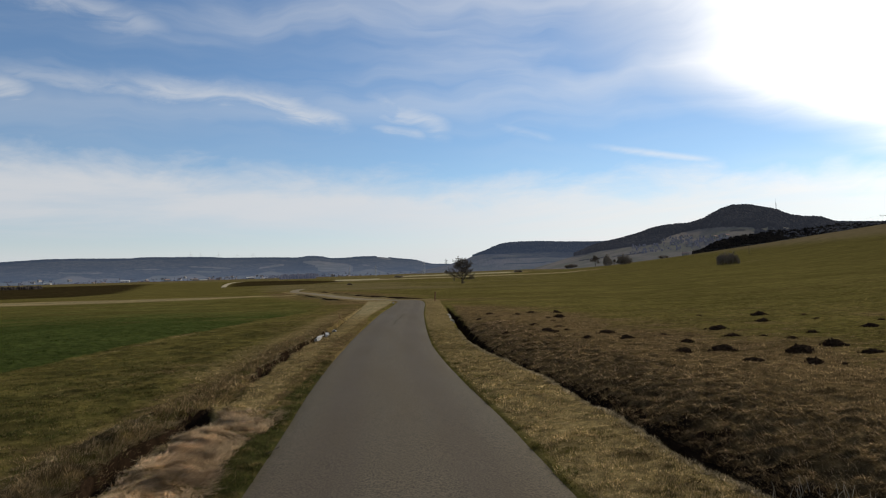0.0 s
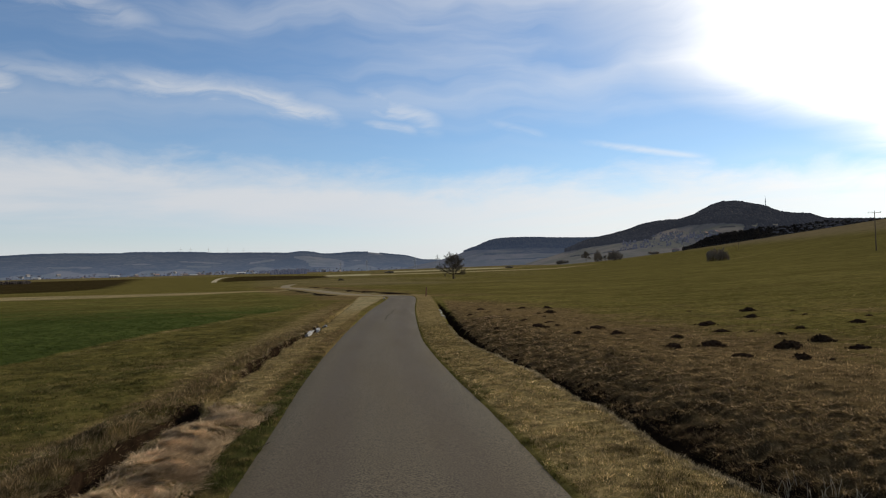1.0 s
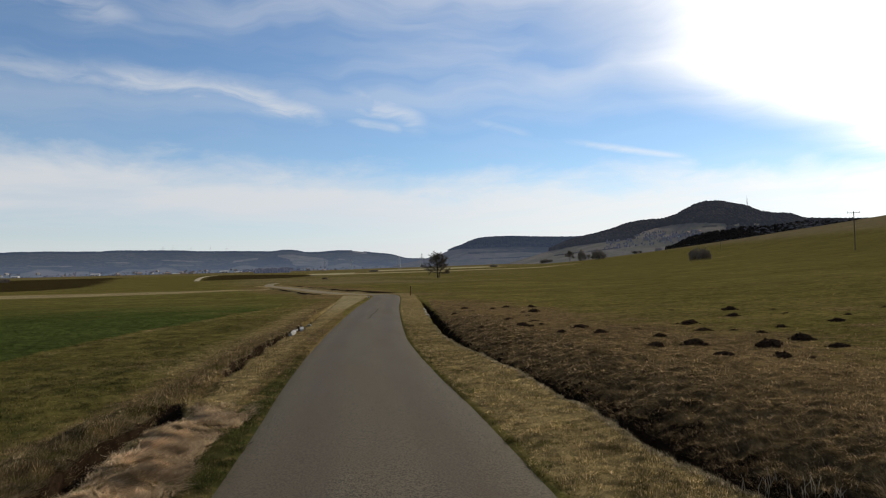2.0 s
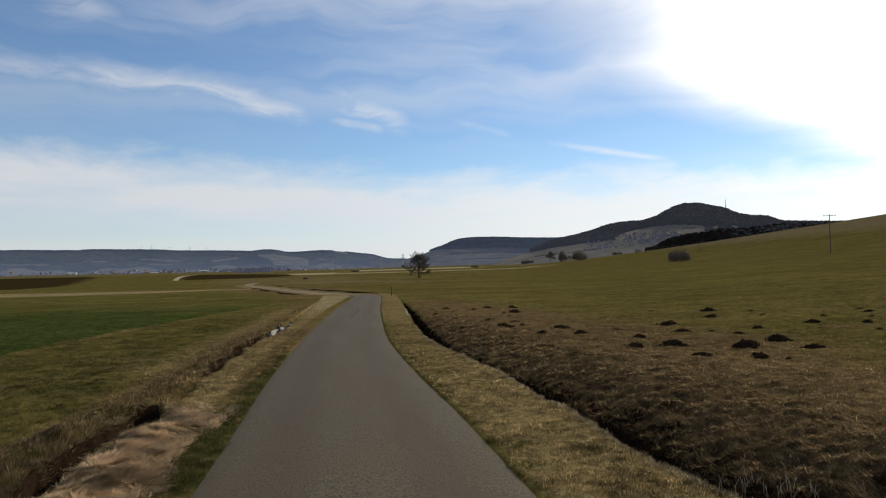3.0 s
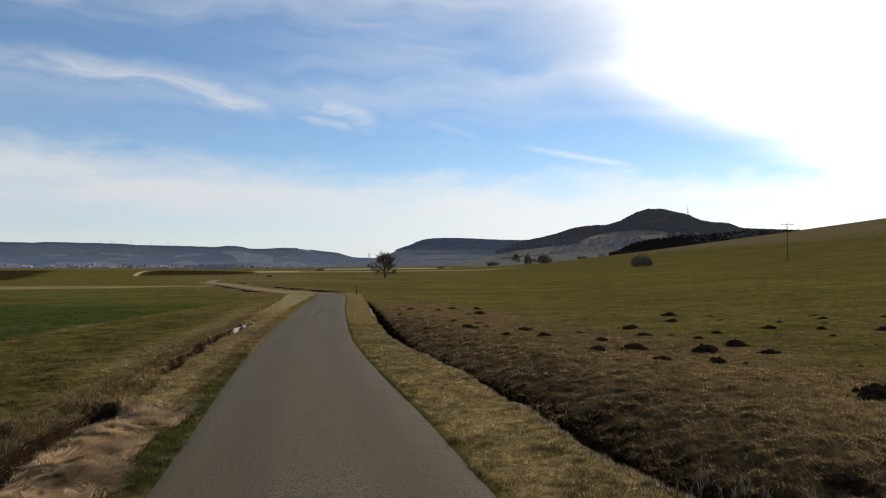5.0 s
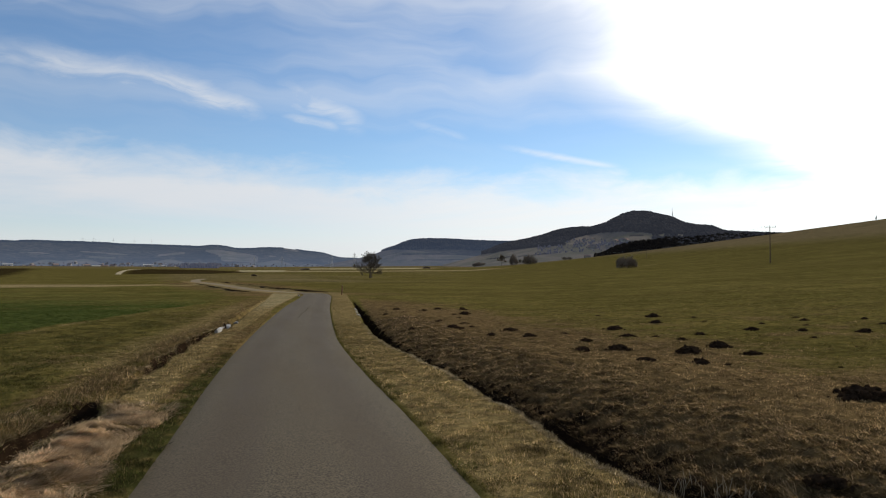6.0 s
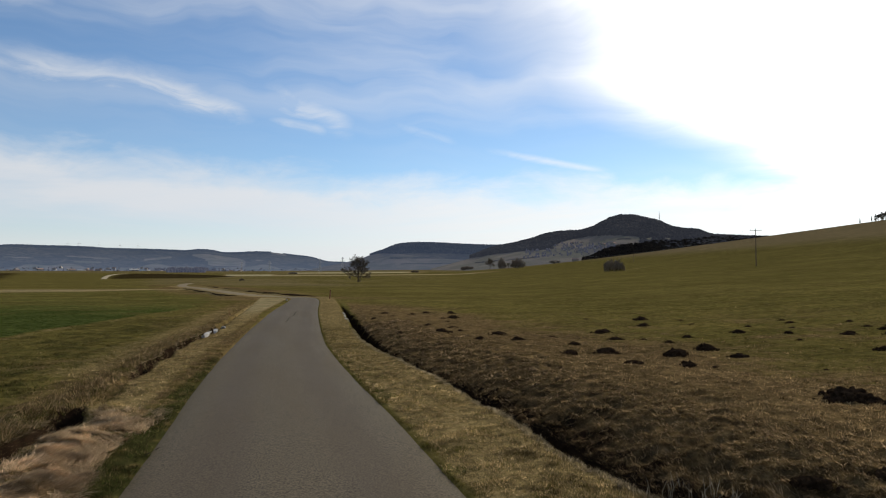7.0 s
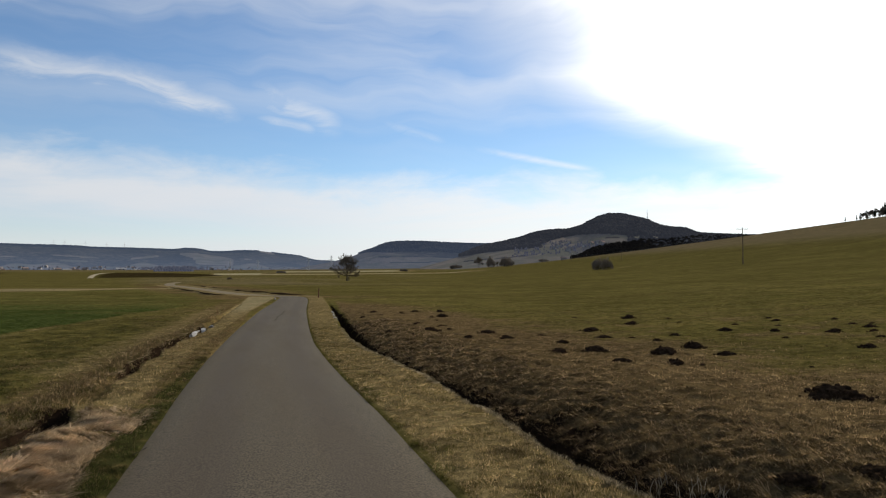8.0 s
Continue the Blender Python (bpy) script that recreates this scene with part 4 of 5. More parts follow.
forest("spruce_wood", wood_strip(), M_STRIP, 12, 0.35, "dark spruce wood behind the brow of the meadow", (8.0, 11.0))

# ---------------------------------------------------------------- trees and shrubs of the meadows
x, y, z = on_ground(6.15, -10.4, 120.0)
TREE_D = math.hypot(x, y)
lone = bare_tree("lone_tree", 23, 9.4, 1.5, 0.27, 2, 0.020, "lone leafless tree with a broad crown on the open meadow", "tree", 21, 1.05)
lone.matrix_basis = pose(x, y, z, 0, 0, 40) @ Matrix.Scale(0.0402 * TREE_D / lone["tall"], 4)

bush_a = shrub("shrub", 31, 3.6, 4.0, 46, 0.04, "dense leafless grey-brown shrub on the meadow")
bush_b = shrub("shrub", 32, 3.2, 3.4, 38, 0.04, "dense leafless grey-brown shrub on the meadow")
small = bare_tree("small_tree", 33, 7.0, 1.6, 0.16, 1, 0.12, "small leafless tree at a field edge", "tree", 9, 0.8)


def stand(ob, bearing, rise, width_permille, natural, used, start=60.0, end=1600.0, turn=0.0, squash=1.0):
    """Stands a thing on the ground at a bearing and rise, so wide as it shows there; the first use takes the thing itself."""
    x, y, z = on_ground(bearing, rise, start, end)
    k = width_permille / 1000 * math.hypot(x, y) / natural
    m = pose(x, y, z - 0.05, 0, 0, turn)
    ob2 = ob if ob.name not in used else copy_thing(ob, m)
    used.add(ob.name)
    ob2.matrix_basis = m @ Matrix.Diagonal((k, k, k * squash, 1))
    return ob2


used = set()
for ob, az, rise, w, nat, turn, sq in ((bush_a, 26.4, 5.6, 17, 4.9, 0, 1.55), (bush_b, 27.0, 5.4, 15, 4.5, 60, 1.75), (bush_a, 15.0, 6.2, 15, 4.6, 30, 0.65), (bush_b, 17.75, 8.7, 10, 4.2, 10, 2.3),
                                       (bush_a, 19.1, 10.0, 16, 4.6, 70, 1.3), (bush_b, 22.0, 16.5, 13, 4.2, 120, 0.5), (bush_a, 10.7, 3.2, 9, 4.6, 150, 0.6), (bush_b, -2.9, -8.2, 6, 4.2, 45, 0.8),
                                       (bush_a, 1.0, 0.6, 10, 4.6, 200, 0.45), (small, 16.8, 8.6, 9, 4.4, 0, 1.0), (small, 18.3, 8.6, 5, 4.4, 90, 1.0), (small, 4.9, 2.5, 4, 4.4, 20, 1.0)):
    stand(ob, az, rise, w, nat, used, turn=turn, squash=sq)

# trees on the brow of the meadow
brow_used = set()
fir = spruce("spruce_tree", 41, 10.0, 3.6, "dark spruce on the brow of the hillside meadow")
oak = bare_tree("brow_tree", 42, 8.0, 1.5, 0.2, 2, 0.10, "dark leafless tree on the brow of the hillside meadow", "tree", 10, 0.8)
for ob, az, k in ((fir, 43.6, 0.45), (fir, 44.3, 0.45), (oak, 44.7, 0.8), (oak, 45.1, 0.95), (fir, 45.4, 0.8), (oak, 45.7, 1.0), (fir, 45.85, 0.9), (fir, 46.0, 1.15), (oak, 46.15, 1.1), (fir, 46.3, 0.95), (fir, 46.5, 1.2), (oak, 46.7, 1.1), (fir, 46.95, 1.1), (fir, 47.2, 1.3), (oak, 47.45, 1.2), (fir, 47.6, 1.2), (oak, 47.8, 1.0), (fir, 48.1, 1.3), (fir, 48.4, 1.2), (fir, 48.8, 1.2)):
    d = np.linspace(150, 800, 800)
    gx, gy = d * math.sin(radians(az)), d * math.cos(radians(az))
    i = int(np.argmax((ground_z(gx, gy) - EYE) / d))
    m = pose(float(gx[i]), float(gy[i]), float(ground_z(gx[i:i + 1], gy[i:i + 1])[0]) - 1.3 * k * (ob is oak) - 0.1, 0, 0, az * 37)
    ob2 = ob if ob.name not in brow_used else copy_thing(ob, m)
    brow_used.add(ob.name)
    ob2.matrix_basis = m @ Matrix.Scale(k, 4)
    tagged(ob2, group="trees on the brow")

# ---------------------------------------------------------------- poles, stakes, mast


def tube_bm(bm, a, b, r0, r1, sides=8):
    a, b = Vector(a), Vector(b)
    q = (b - a).to_track_quat("Z", "Y").to_matrix().to_4x4()
    bmesh.ops.create_cone(bm, cap_ends=True, segments=sides, radius1=r0, radius2=r1, depth=(b - a).length, matrix=Matrix.Translation((a + b) / 2) @ q)


def box_bm(bm, x0, y0, z0, x1, y1, z1, bevel=0.0):
    r = bmesh.ops.create_cube(bm, size=1.0, matrix=Matrix.Translation(((x0 + x1) / 2, (y0 + y1) / 2, (z0 + z1) / 2)) @ Matrix.Diagonal((x1 - x0, y1 - y0, z1 - z0, 1)))
    if bevel:
        es = list({e for v in r["verts"] for e in v.link_edges})
        bmesh.ops.bevel(bm, geom=es, offset=bevel, segments=1, affect="EDGES")


def power_pole(tall):
    ob = new("power_pole")
    bm = bmesh.new()
    tube_bm(bm, (0, 0, -0.6), (0, 0, tall), 0.14, 0.09, 10)
    part("pole", bm, M_POLE, ob)
    bm = bmesh.new()
    box_bm(bm, -1.5, -0.05, tall - 0.32, 1.5, 0.05, tall - 0.22, 0.01)
    arm = part("crossarm", bm, M_POLE, ob)
    for x in (-1.38, 0.0, 1.38):
        bm = bmesh.new()
        tube_bm(bm, (x, 0, tall - 0.2 if x else tall), (x, 0, tall + 0.02 if x else tall + 0.2), 0.03, 0.03, 6)
        tube_bm(bm, (x, 0, tall - 0.12 if x else tall + 0.06), (x, 0, tall + 0.04 if x else tall + 0.22), 0.07, 0.045, 8)
        part("insulator", bm, M_PORCELAIN, arm if x else ob)
    return tagged(ob, "brown wooden power pole with a crossarm on the meadow", "pole", "power poles across the meadow")


x, y, z = on_ground(36.9, 11.8, 60.0)
POLE_TALL = 0.0475 * math.hypot(x, y)
pole = power_pole(POLE_TALL)
pole.matrix_basis = pose(x, y, z, 0, 0, -20)
POLES = [(x, y, z)]
for az, rise, high in ((28.1, 18.1, 12.5), (24.2, 16.9, 10.0), (23.4, 17.5, 8.0)):
    px_, py_, pz_ = on_ground(az, rise, 60.0)
    k = high / 1000 * math.hypot(px_, py_) / POLE_TALL
    far_pole = copy_thing(pole, pose(px_, py_, pz_, 0, 0, -20))
    far_pole.scale = (k * 1.5, k * 1.5, k)
    POLES.append((px_, py_, pz_ + (k - 1) * POLE_TALL))


def wires():
    """Three sagging lines from pole to pole."""
    a = Vector(POLES[0])
    ends = [(a, Vector(POLES[1])), (Vector(POLES[1]), Vector(POLES[2]))]
    for p, q in ends:
        ob = new("power_line")
        for off in (-1.38, 0.0, 1.38):
            side = Vector((math.cos(radians(-20)), math.sin(radians(-20)), 0)) * off
            top = Vector((0, 0, POLE_TALL + (0.05 if off else 0.22)))
            w = Wood()
            pts = []
            for k in range(17):
                t = k / 16
                pts.append(p.lerp(q, t) + side + top - Vector((0, 0, 4 * 1.6 * t * (1 - t))))
            w.tube(pts, [0.006] * 17, 3)
            w.make("wire", M_STEEL, ob)
        tagged(ob, "three thin sagging overhead wires between wooden poles", "power line")


wires()


def stake(tall, r):
    ob = new("marker_stake")
    bm = bmesh.new()
    tube_bm(bm, (0, 0, -0.3), (0.02, 0, tall), r, r * 0.85, 8)
    part("stake", bm, M_RUST, ob)
    bm = bmesh.new()
    tube_bm(bm, (0.02, 0, tall), (0.02, 0, tall + 0.05), r * 1.15, r * 0.4, 8)
    part("cap", bm, M_POLE, ob)
    return ob


x, y, z = on_ground(3.9, -34.0, 30.0)
post = tagged(stake(0.98 * math.hypot(x, y) / 77.0, 0.055), "slim rust-brown marker stake beside the road's bend", "stake")
post.matrix_basis = pose(x, y, z, 0, 2, 0)
x, y, z = on_ground(-3.8, -55.0, 15.0)
stick = tagged(stake(0.3, 0.012), "short thin stick in the grass beside the ditch", "stake")
stick.matrix_basis = pose(x, y, z, 3, -6, 0)


def mast(tall):
    """A slim lattice mast on the hilltop."""
    ob = new("radio_mast")
    for k in range(4):
        a = radians(45 + 90 * k)
        bm = bmesh.new()
        tube_bm(bm, (math.cos(a) * 1.5, math.sin(a) * 1.5, -1), (math.cos(a) * 0.35, math.sin(a) * 0.35, tall * 0.82), 0.28, 0.16, 5)
        part("leg", bm, M_STEEL, ob)
    bm = bmesh.new()
    for k in range(14):
        t0, t1 = k / 14 * 0.82 * tall, (k + 1) / 14 * 0.82 * tall
        r0, r1 = 1.5 - 1.15 * k / 14, 1.5 - 1.15 * (k + 1) / 14
        for j in range(4):
            a, b = radians(45 + 90 * j), radians(135 + 90 * j)
            tube_bm(bm, (math.cos(a) * r0, math.sin(a) * r0, t0), (math.cos(b) * r1, math.sin(b) * r1, t1), 0.09, 0.09, 3)
    part("bracing", bm, M_STEEL, ob)
    bm = bmesh.new()
    tube_bm(bm, (0, 0, tall * 0.8), (0, 0, tall), 0.3, 0.15, 6)
    part("antenna", bm, M_STEEL, ob)
    return tagged(ob, "slim grey lattice radio mast on the wooded hilltop", "mast")


hx, hy, hz, hd = HILLS["hill_with_mast"][0](np.array([30.05]), np.array([0.99]))
mast(38.0).matrix_basis = pose(float(hx[0]), float(hy[0]), float(hz[0]) - 1)


def turbine():
    ob = new("wind_turbine")
    bm = bmesh.new()
    tube_bm(bm, (0, 0, -2), (0, 0, 60), 1.6, 0.9, 8)
    part("tower", bm, M_WALL, ob)
    bm = bmesh.new()
    box_bm(bm, -1.2, -2.5, 59.5, 1.2, 2.5, 62, 0.3)
    part("nacelle", bm, M_WALL, ob)
    for k in range(3):
        a = radians(90 + 120 * k)
        bm = bmesh.new()
        tube_bm(bm, (0, -2.8, 61), (28 * math.cos(a), -2.8, 61 + 28 * math.sin(a)), 0.9, 0.25, 5)
        part("blade", bm, M_WALL, ob)
    return tagged(ob, "white wind turbine standing on the far ridge", "wind turbine", "wind turbines on the ridge")


first = None
for az, v in ((-15.0, 1.05), (-14.3, 1.02), (-13.0, 1.03), (-11.6, 1.04), (-10.4, 1.02)):
    hx, hy, hz, hd = HILLS["backdrop_ridge"][0](np.array([az]), np.array([v]))
    m = pose(float(hx[0]), float(hy[0]), float(hz[0]) - 8, 0, 0, 30)
    ob = turbine() if first is None else copy_thing(first, m)
    ob.matrix_basis = m @ Matrix.Scale(0.45, 4)
    first = first or ob


def pylon(tall):
    ob = new("lattice_pylon")
    for k in range(4):
        a = radians(45 + 90 * k)
        bm = bmesh.new()
        tube_bm(bm, (math.cos(a) * 3.0, math.sin(a) * 3.0, -1), (math.cos(a) * 0.5, math.sin(a) * 0.5, tall), 0.14, 0.10, 4)
        part("leg", bm, M_STEEL, ob)
    for h, w in ((0.72, 6.0), (0.88, 4.2)):
        bm = bmesh.new()
        box_bm(bm, -w, -0.35, tall * h, w, 0.35, tall * h + 0.5)
        part("crossarm", bm, M_STEEL, ob)
    bm = bmesh.new()
    for k in range(9):
        t0, t1 = k / 9 * tall, (k + 1) / 9 * tall
        r0, r1 = 3.0 - 2.5 * k / 9, 3.0 - 2.5 * (k + 1) / 9
        for j in range(4):
            a, b = radians(45 + 90 * j), radians(135 + 90 * j)
            tube_bm(bm, (math.cos(a) * r0, math.sin(a) * r0, t0), (math.cos(b) * r1, math.sin(b) * r1, t1), 0.07, 0.07, 3)
    part("bracing", bm, M_STEEL, ob)
    return tagged(ob, "grey steel lattice pylon far down the valley", "pylon", "pylons in the valley")


first = None
for az, d in ((3.1, 1300), (4.9, 1150), (-0.8, 1550), (-2.9, 1700)):
    px_, py_ = along(az, d)
    m = pose(px_, py_, z_at(px_, py_), 0, 0, 50)
    ob = pylon(24.0) if first is None else copy_thing(first, m)
    ob.matrix_basis = m
    first = first or ob

# ---------------------------------------------------------------- villages


def house(w, l, eaves, ridge, wall_mat, roof_mat, label):
    """A plain village house with a pitched roof; the ridge runs along y."""
    ob = new("house")
    bm = bmesh.new()
    v = [bm.verts.new(c) for c in ((-w / 2, -l / 2, -2), (w / 2, -l / 2, -2), (w / 2, -l / 2, eaves), (0, -l / 2, ridge), (-w / 2, -l / 2, eaves),
                                   (-w / 2, l / 2, -2), (w / 2, l / 2, -2), (w / 2, l / 2, eaves), (0, l / 2, ridge), (-w / 2, l / 2, eaves))]
    for f in ((0, 1, 2, 3, 4), (9, 8, 7, 6, 5), (1, 6, 7, 2), (5, 0, 4, 9), (2, 7, 8, 3), (4, 3, 8, 9), (0, 5, 6, 1)):
        bm.faces.new([v[i] for i in f])
    wall = part("wall", bm, wall_mat, ob)
    for s in (-1, 1):
        bm = bmesh.new()
        a, b = Vector((0, 0, ridge + 0.12)), Vector((s * (w / 2 + 0.6), 0, eaves - 0.45))
        n = Vector((s * (ridge - eaves), 0, w / 2)).normalized() * 0.25
        pts = [a + Vector((0, -l / 2 - 0.5, 0)), b + Vector((0, -l / 2 - 0.5, 0)), b + Vector((0, l / 2 + 0.5, 0)), a + Vector((0, l / 2 + 0.5, 0))]
        vs = [bm.verts.new(p) for p in pts] + [bm.verts.new(p + n) for p in pts]
        for f in ((0, 1, 2, 3), (7, 6, 5, 4), (0, 4, 5, 1), (1, 5, 6, 2), (2, 6, 7, 3), (3, 7, 4, 0)):
            bm.faces.new([vs[i] for i in f])
        bmesh.ops.recalc_face_normals(bm, faces=bm.faces)
        part("roof_side", bm, roof_mat, ob)
    bm = bmesh.new()
    box_bm(bm, 0.6, l * 0.2, eaves, 1.3, l * 0.2 + 0.7, ridge + 0.9)
    part("chimney", bm, M_ROOF, ob)
    for k in range(4):
        bm = bmesh.new()
        x0 = -w / 2 + w * (0.14 + 0.42 * (k % 2))
        z0 = 1.0 + 2.7 * (k // 2)
        box_bm(bm, x0, -l / 2 - 0.03, z0, x0 + w * 0.2, -l / 2 + 0.1, z0 + 1.4)
        part("window", bm, M_PANE, wall)
    return tagged(ob, label, "house")


KINDS = [house(9, 11, 5.5, 9.5, M_WALL_C, M_ROOF, "white-walled village house with a red-brown pitched roof"),
         house(10, 14, 5.0, 9.5, M_WALL_C, M_ROOF_B, "grey-walled village house with a dark pitched roof"),
         house(12, 20, 5.0, 8.5, M_WALL_B, M_ROOF, "long grey farm building with a red-brown roof"),
         house(14, 34, 5.0, 7.5, M_WALL, M_WALL, "long white hall with a low pale roof")]
placed = set()


def settle(kind, x, y, z, turn, k, group):
    m = pose(x, y, z, 0, 0, turn)
    src = KINDS[kind]
    ob = src if kind not in placed else copy_thing(src, m)
    placed.add(kind)
    ob.matrix_basis = m @ Matrix.Scale(k, 4)
    tagged(ob, group=group)


rng = random.Random(51)
for _ in range(20):
    az = rng.uniform(22.0, 26.6)
    rise = rng.uniform(31.0, 46.0) - 1.5 * abs(az - 24)
    x, y, z = on_hill("hill_with_mast", az, rise)
    settle(rng.choice((0, 0, 1, 1, 2)), x, y, z, rng.uniform(-60, 60), rng.uniform(0.5, 0.75), "houses of the village on the hill")
x, y, z = on_ground(23.6, 19.5, 60.0)
settle(2, x, y, z, 70, 0.45, "houses of the village on the hill")
for _ in range(44):
    az = rng.choice((rng.uniform(-27, -14), rng.uniform(-14, -2), rng.uniform(-22, 1)))
    x, y, z = on_hill("backdrop_ridge", az, 2.6 + 5.0 * rng.random() ** 1.6)
    settle(rng.choice((0, 0, 1, 1, 2, 2)), x, y, z, rng.uniform(-90, 90), rng.uniform(0.5, 0.85), "houses of the village in the valley")
for az, rise, turn, k in ((-14.1, 3.0, 84, 0.75), (-10.6, 4.4, 100, 0.9), (-24.6, 4.0, 80, 0.7), (-9.6, 3.6, 85, 0.7), (-19.6, 4.6, 95, 0.8)):
    x, y, z = on_hill("backdrop_ridge", az, rise)
    settle(3, x, y, z, turn, k, "houses of the village in the valley")


# village trees carry a painted haze glow as well
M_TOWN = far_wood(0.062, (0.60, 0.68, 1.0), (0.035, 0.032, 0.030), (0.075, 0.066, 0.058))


def village_trees():
    rng = random.Random(61)
    out = []
    for _ in range(900):
        az = rng.choice((rng.uniform(-28, 3), rng.uniform(-9.5, -4.5)))
        out.append(on_hill("backdrop_ridge", az, 1.6 + 6.5 * rng.random() ** 1.5))
    for _ in range(240):
        az = rng.uniform(19.5, 27.0)
        out.append(on_hill("hill_with_mast", az, rng.uniform(28, 45) - 1.2 * abs(az - 24)))
    return out


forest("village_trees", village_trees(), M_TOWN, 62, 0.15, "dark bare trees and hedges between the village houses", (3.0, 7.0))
copse = []
rng = random.Random(65)
for _ in range(520):
    az = rng.uniform(-31.0, -24.9)
    x, y = along(az, rng.uniform(600, 720))
    copse.append((x, y, z_at(x, y)))
M_COPSE = plain("copse_wood", (0.040, 0.034, 0.030), (0.075, 0.062, 0.052), 0.5, 0.9, spec=0.0)
forest("copse", copse, M_COPSE, 66, 0.1, "dark brown leafless copse behind the ploughed field", (1.4, 3.4))
hedge = []
rng = random.Random(63)
for _ in range(120):
    az, d = rng.uniform(-8.4, -5.6), rng.uniform(1180, 1240)
    x, y = along(az, d)
    hedge.append((x, y, z_at(x, y)))
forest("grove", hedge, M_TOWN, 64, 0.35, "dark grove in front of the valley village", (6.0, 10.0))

# ---------------------------------------------------------------- mole hills


def mole_mesh(seed):
    """A low heap of loose clods, one metre wide."""
    rng = random.Random(seed)
    bm = bmesh.new()
    bmesh.ops.create_icosphere(bm, subdivisions=4, radius=0.46)
    o = Vector((rng.uniform(0, 50), rng.uniform(0, 50), 0))
    for v in bm.verts:
        n = noise.noise(v.co * 2.6 + o) * 0.30 + noise.noise(v.co * 7.0 + o) * 0.26 + noise.noise(v.co * 17.0 + o) * 0.20
        v.co *= 1.0 + n
        v.co.z = v.co.z * 0.46 if v.co.z > 0 else v.co.z * 0.15
    for _ in range(44):
        a, r, k = rng.uniform(0, 6.28), 0.12 + 0.62 * rng.random() ** 0.6, rng.uniform(0.025, 0.085)
        z = 0.20 * max(0.0, 1 - (r / 0.5) ** 2) + k * 0.35
        bmesh.ops.create_icosphere(bm, subdivisions=1, radius=k, matrix=Matrix.Translation((r * math.cos(a), r * math.sin(a), z)) @ pose(0, 0, 0, a * 50, a * 90, 0) @ Matrix.Diagonal((1.3, 0.9, 0.8, 1)))
    me = bpy.data.meshes.new("mole_hill")
    bm.to_mesh(me)
    bm.free()
    me.materials.append(M_SOIL)
    return me


MOLES = [mole_mesh(s) for s in range(6)]
# metres right, metres ahead, width: those by the ditch, and two fields of smaller ones farther off
HEAPS = ((4.42, 5.08, 0.33), (5.08, 4.96, 0.34), (7.67, 8.04, 0.78), (8.07, 11.94, 0.14), (6.95, 12.95, 0.45), (7.89, 12.49, 0.4), (9.8, 11.1, 0.11), (8.47, 13.81, 0.54), (9.55, 13.13, 0.47),
         (6.54, 15.16, 0.4), (7.41, 15.09, 0.51), (9.84, 14.82, 0.48), (13.09, 13.04, 0.41), (12.53, 13.69, 0.18), (7.53, 17.22, 0.3), (10.41, 16, 0.18), (3.7, 19.09, 0.19), (9.99, 16.77, 0.22),
         (5.55, 19.3, 0.27), (6.62, 19.09, 0.36), (9.88, 17.91, 0.16), (7.72, 19.01, 0.13), (9.33, 18.42, 0.43), (13.38, 16.06, 0.17))
HEAPS_MID = ((7.96, 19.87, 0.27), (15.38, 14.96, 0.24), (11.45, 18.22, 0.34), (4.38, 21.44, 0.21), (6.71, 21.11, 0.53), (15.48, 16.55, 0.44), (16.29, 16.06, 0.33), (14.55, 17.9, 0.26), (10.18, 20.99, 0.6),
         (5.27, 22.88, 0.45), (13.81, 19.1, 0.45), (3.98, 23.53, 0.19), (17.31, 17.19, 0.39), (6.07, 23.65, 0.14), (15.96, 19.46, 0.28), (15.2, 20.61, 0.25), (6.18, 24.91, 0.37), (17.95, 18.53, 0.29),
         (18.56, 18.42, 0.21), (12.77, 23.1, 0.42))
HEAPS_FAR = ((5.5, 26.15, 0.3), (14.73, 23.16, 0.26), (17.38, 21.28, 0.31), (19.35, 20.8, 0.23), (18.2, 22.73, 0.28), (6.8, 28.66, 0.21), (15.54, 25.27, 0.19), (14.47, 26.36, 0.53), (12.79, 28.12, 0.25),
         (7.2, 31.25, 0.26), (4.26, 32.53, 0.21), (7.91, 32.08, 0.4), (5.23, 33.33, 0.19), (6.63, 35.74, 0.29), (5.24, 36.01, 0.35), (8.79, 36.17, 0.36), (7.73, 37.49, 0.37))
spots = list(HEAPS + HEAPS_MID + HEAPS_FAR)
for k, (x, y, w) in enumerate(spots):
    ob = new("mole_hill", MOLES[k % 6])
    ob.matrix_basis = pose(x, y + w * 0.3, z_at(x, y + w * 0.3) - 0.01, 0, 0, k * 67) @ Matrix.Scale(1.25 if y > 22 and x < 9 else 1.0, 4) @ Matrix.Diagonal((w * 0.88, w * 0.86, w * (0.98 + 0.10 * (k % 4)) * (0.75 if w > 0.6 else 1.0), 1))
    tagged(ob, "dark heap of loose earth thrown up on the meadow", "mole hill", "mole hills on the meadow")

# ---------------------------------------------------------------- in the ditches


def water_strip(name, line, half, y0, y1, drop, label):
    ys = np.linspace(y0, y1, 60)
    co = []
    for v in ys:
        x = line(v)
        zb = float(valley(np.array([v]))[0]) - drop
        co += [(x - half, v, zb), (x + half, v, zb)]
    faces = [(2 * k, 2 * k + 1, 2 * k + 3, 2 * k + 2) for k in range(59)]
    ob = mesh_of(name, co, [i for f in faces for i in f], [4] * 59, M_WATER)
    return tagged(ob, label, "water", kind="structure")


water_strip("water_right", lambda v: float(lip_right(v)) + 0.17 * float(wide_right(v)) + 0.05, 0.28, -9.0, 22.0, 0.66, "thin dark water standing in the ditch")
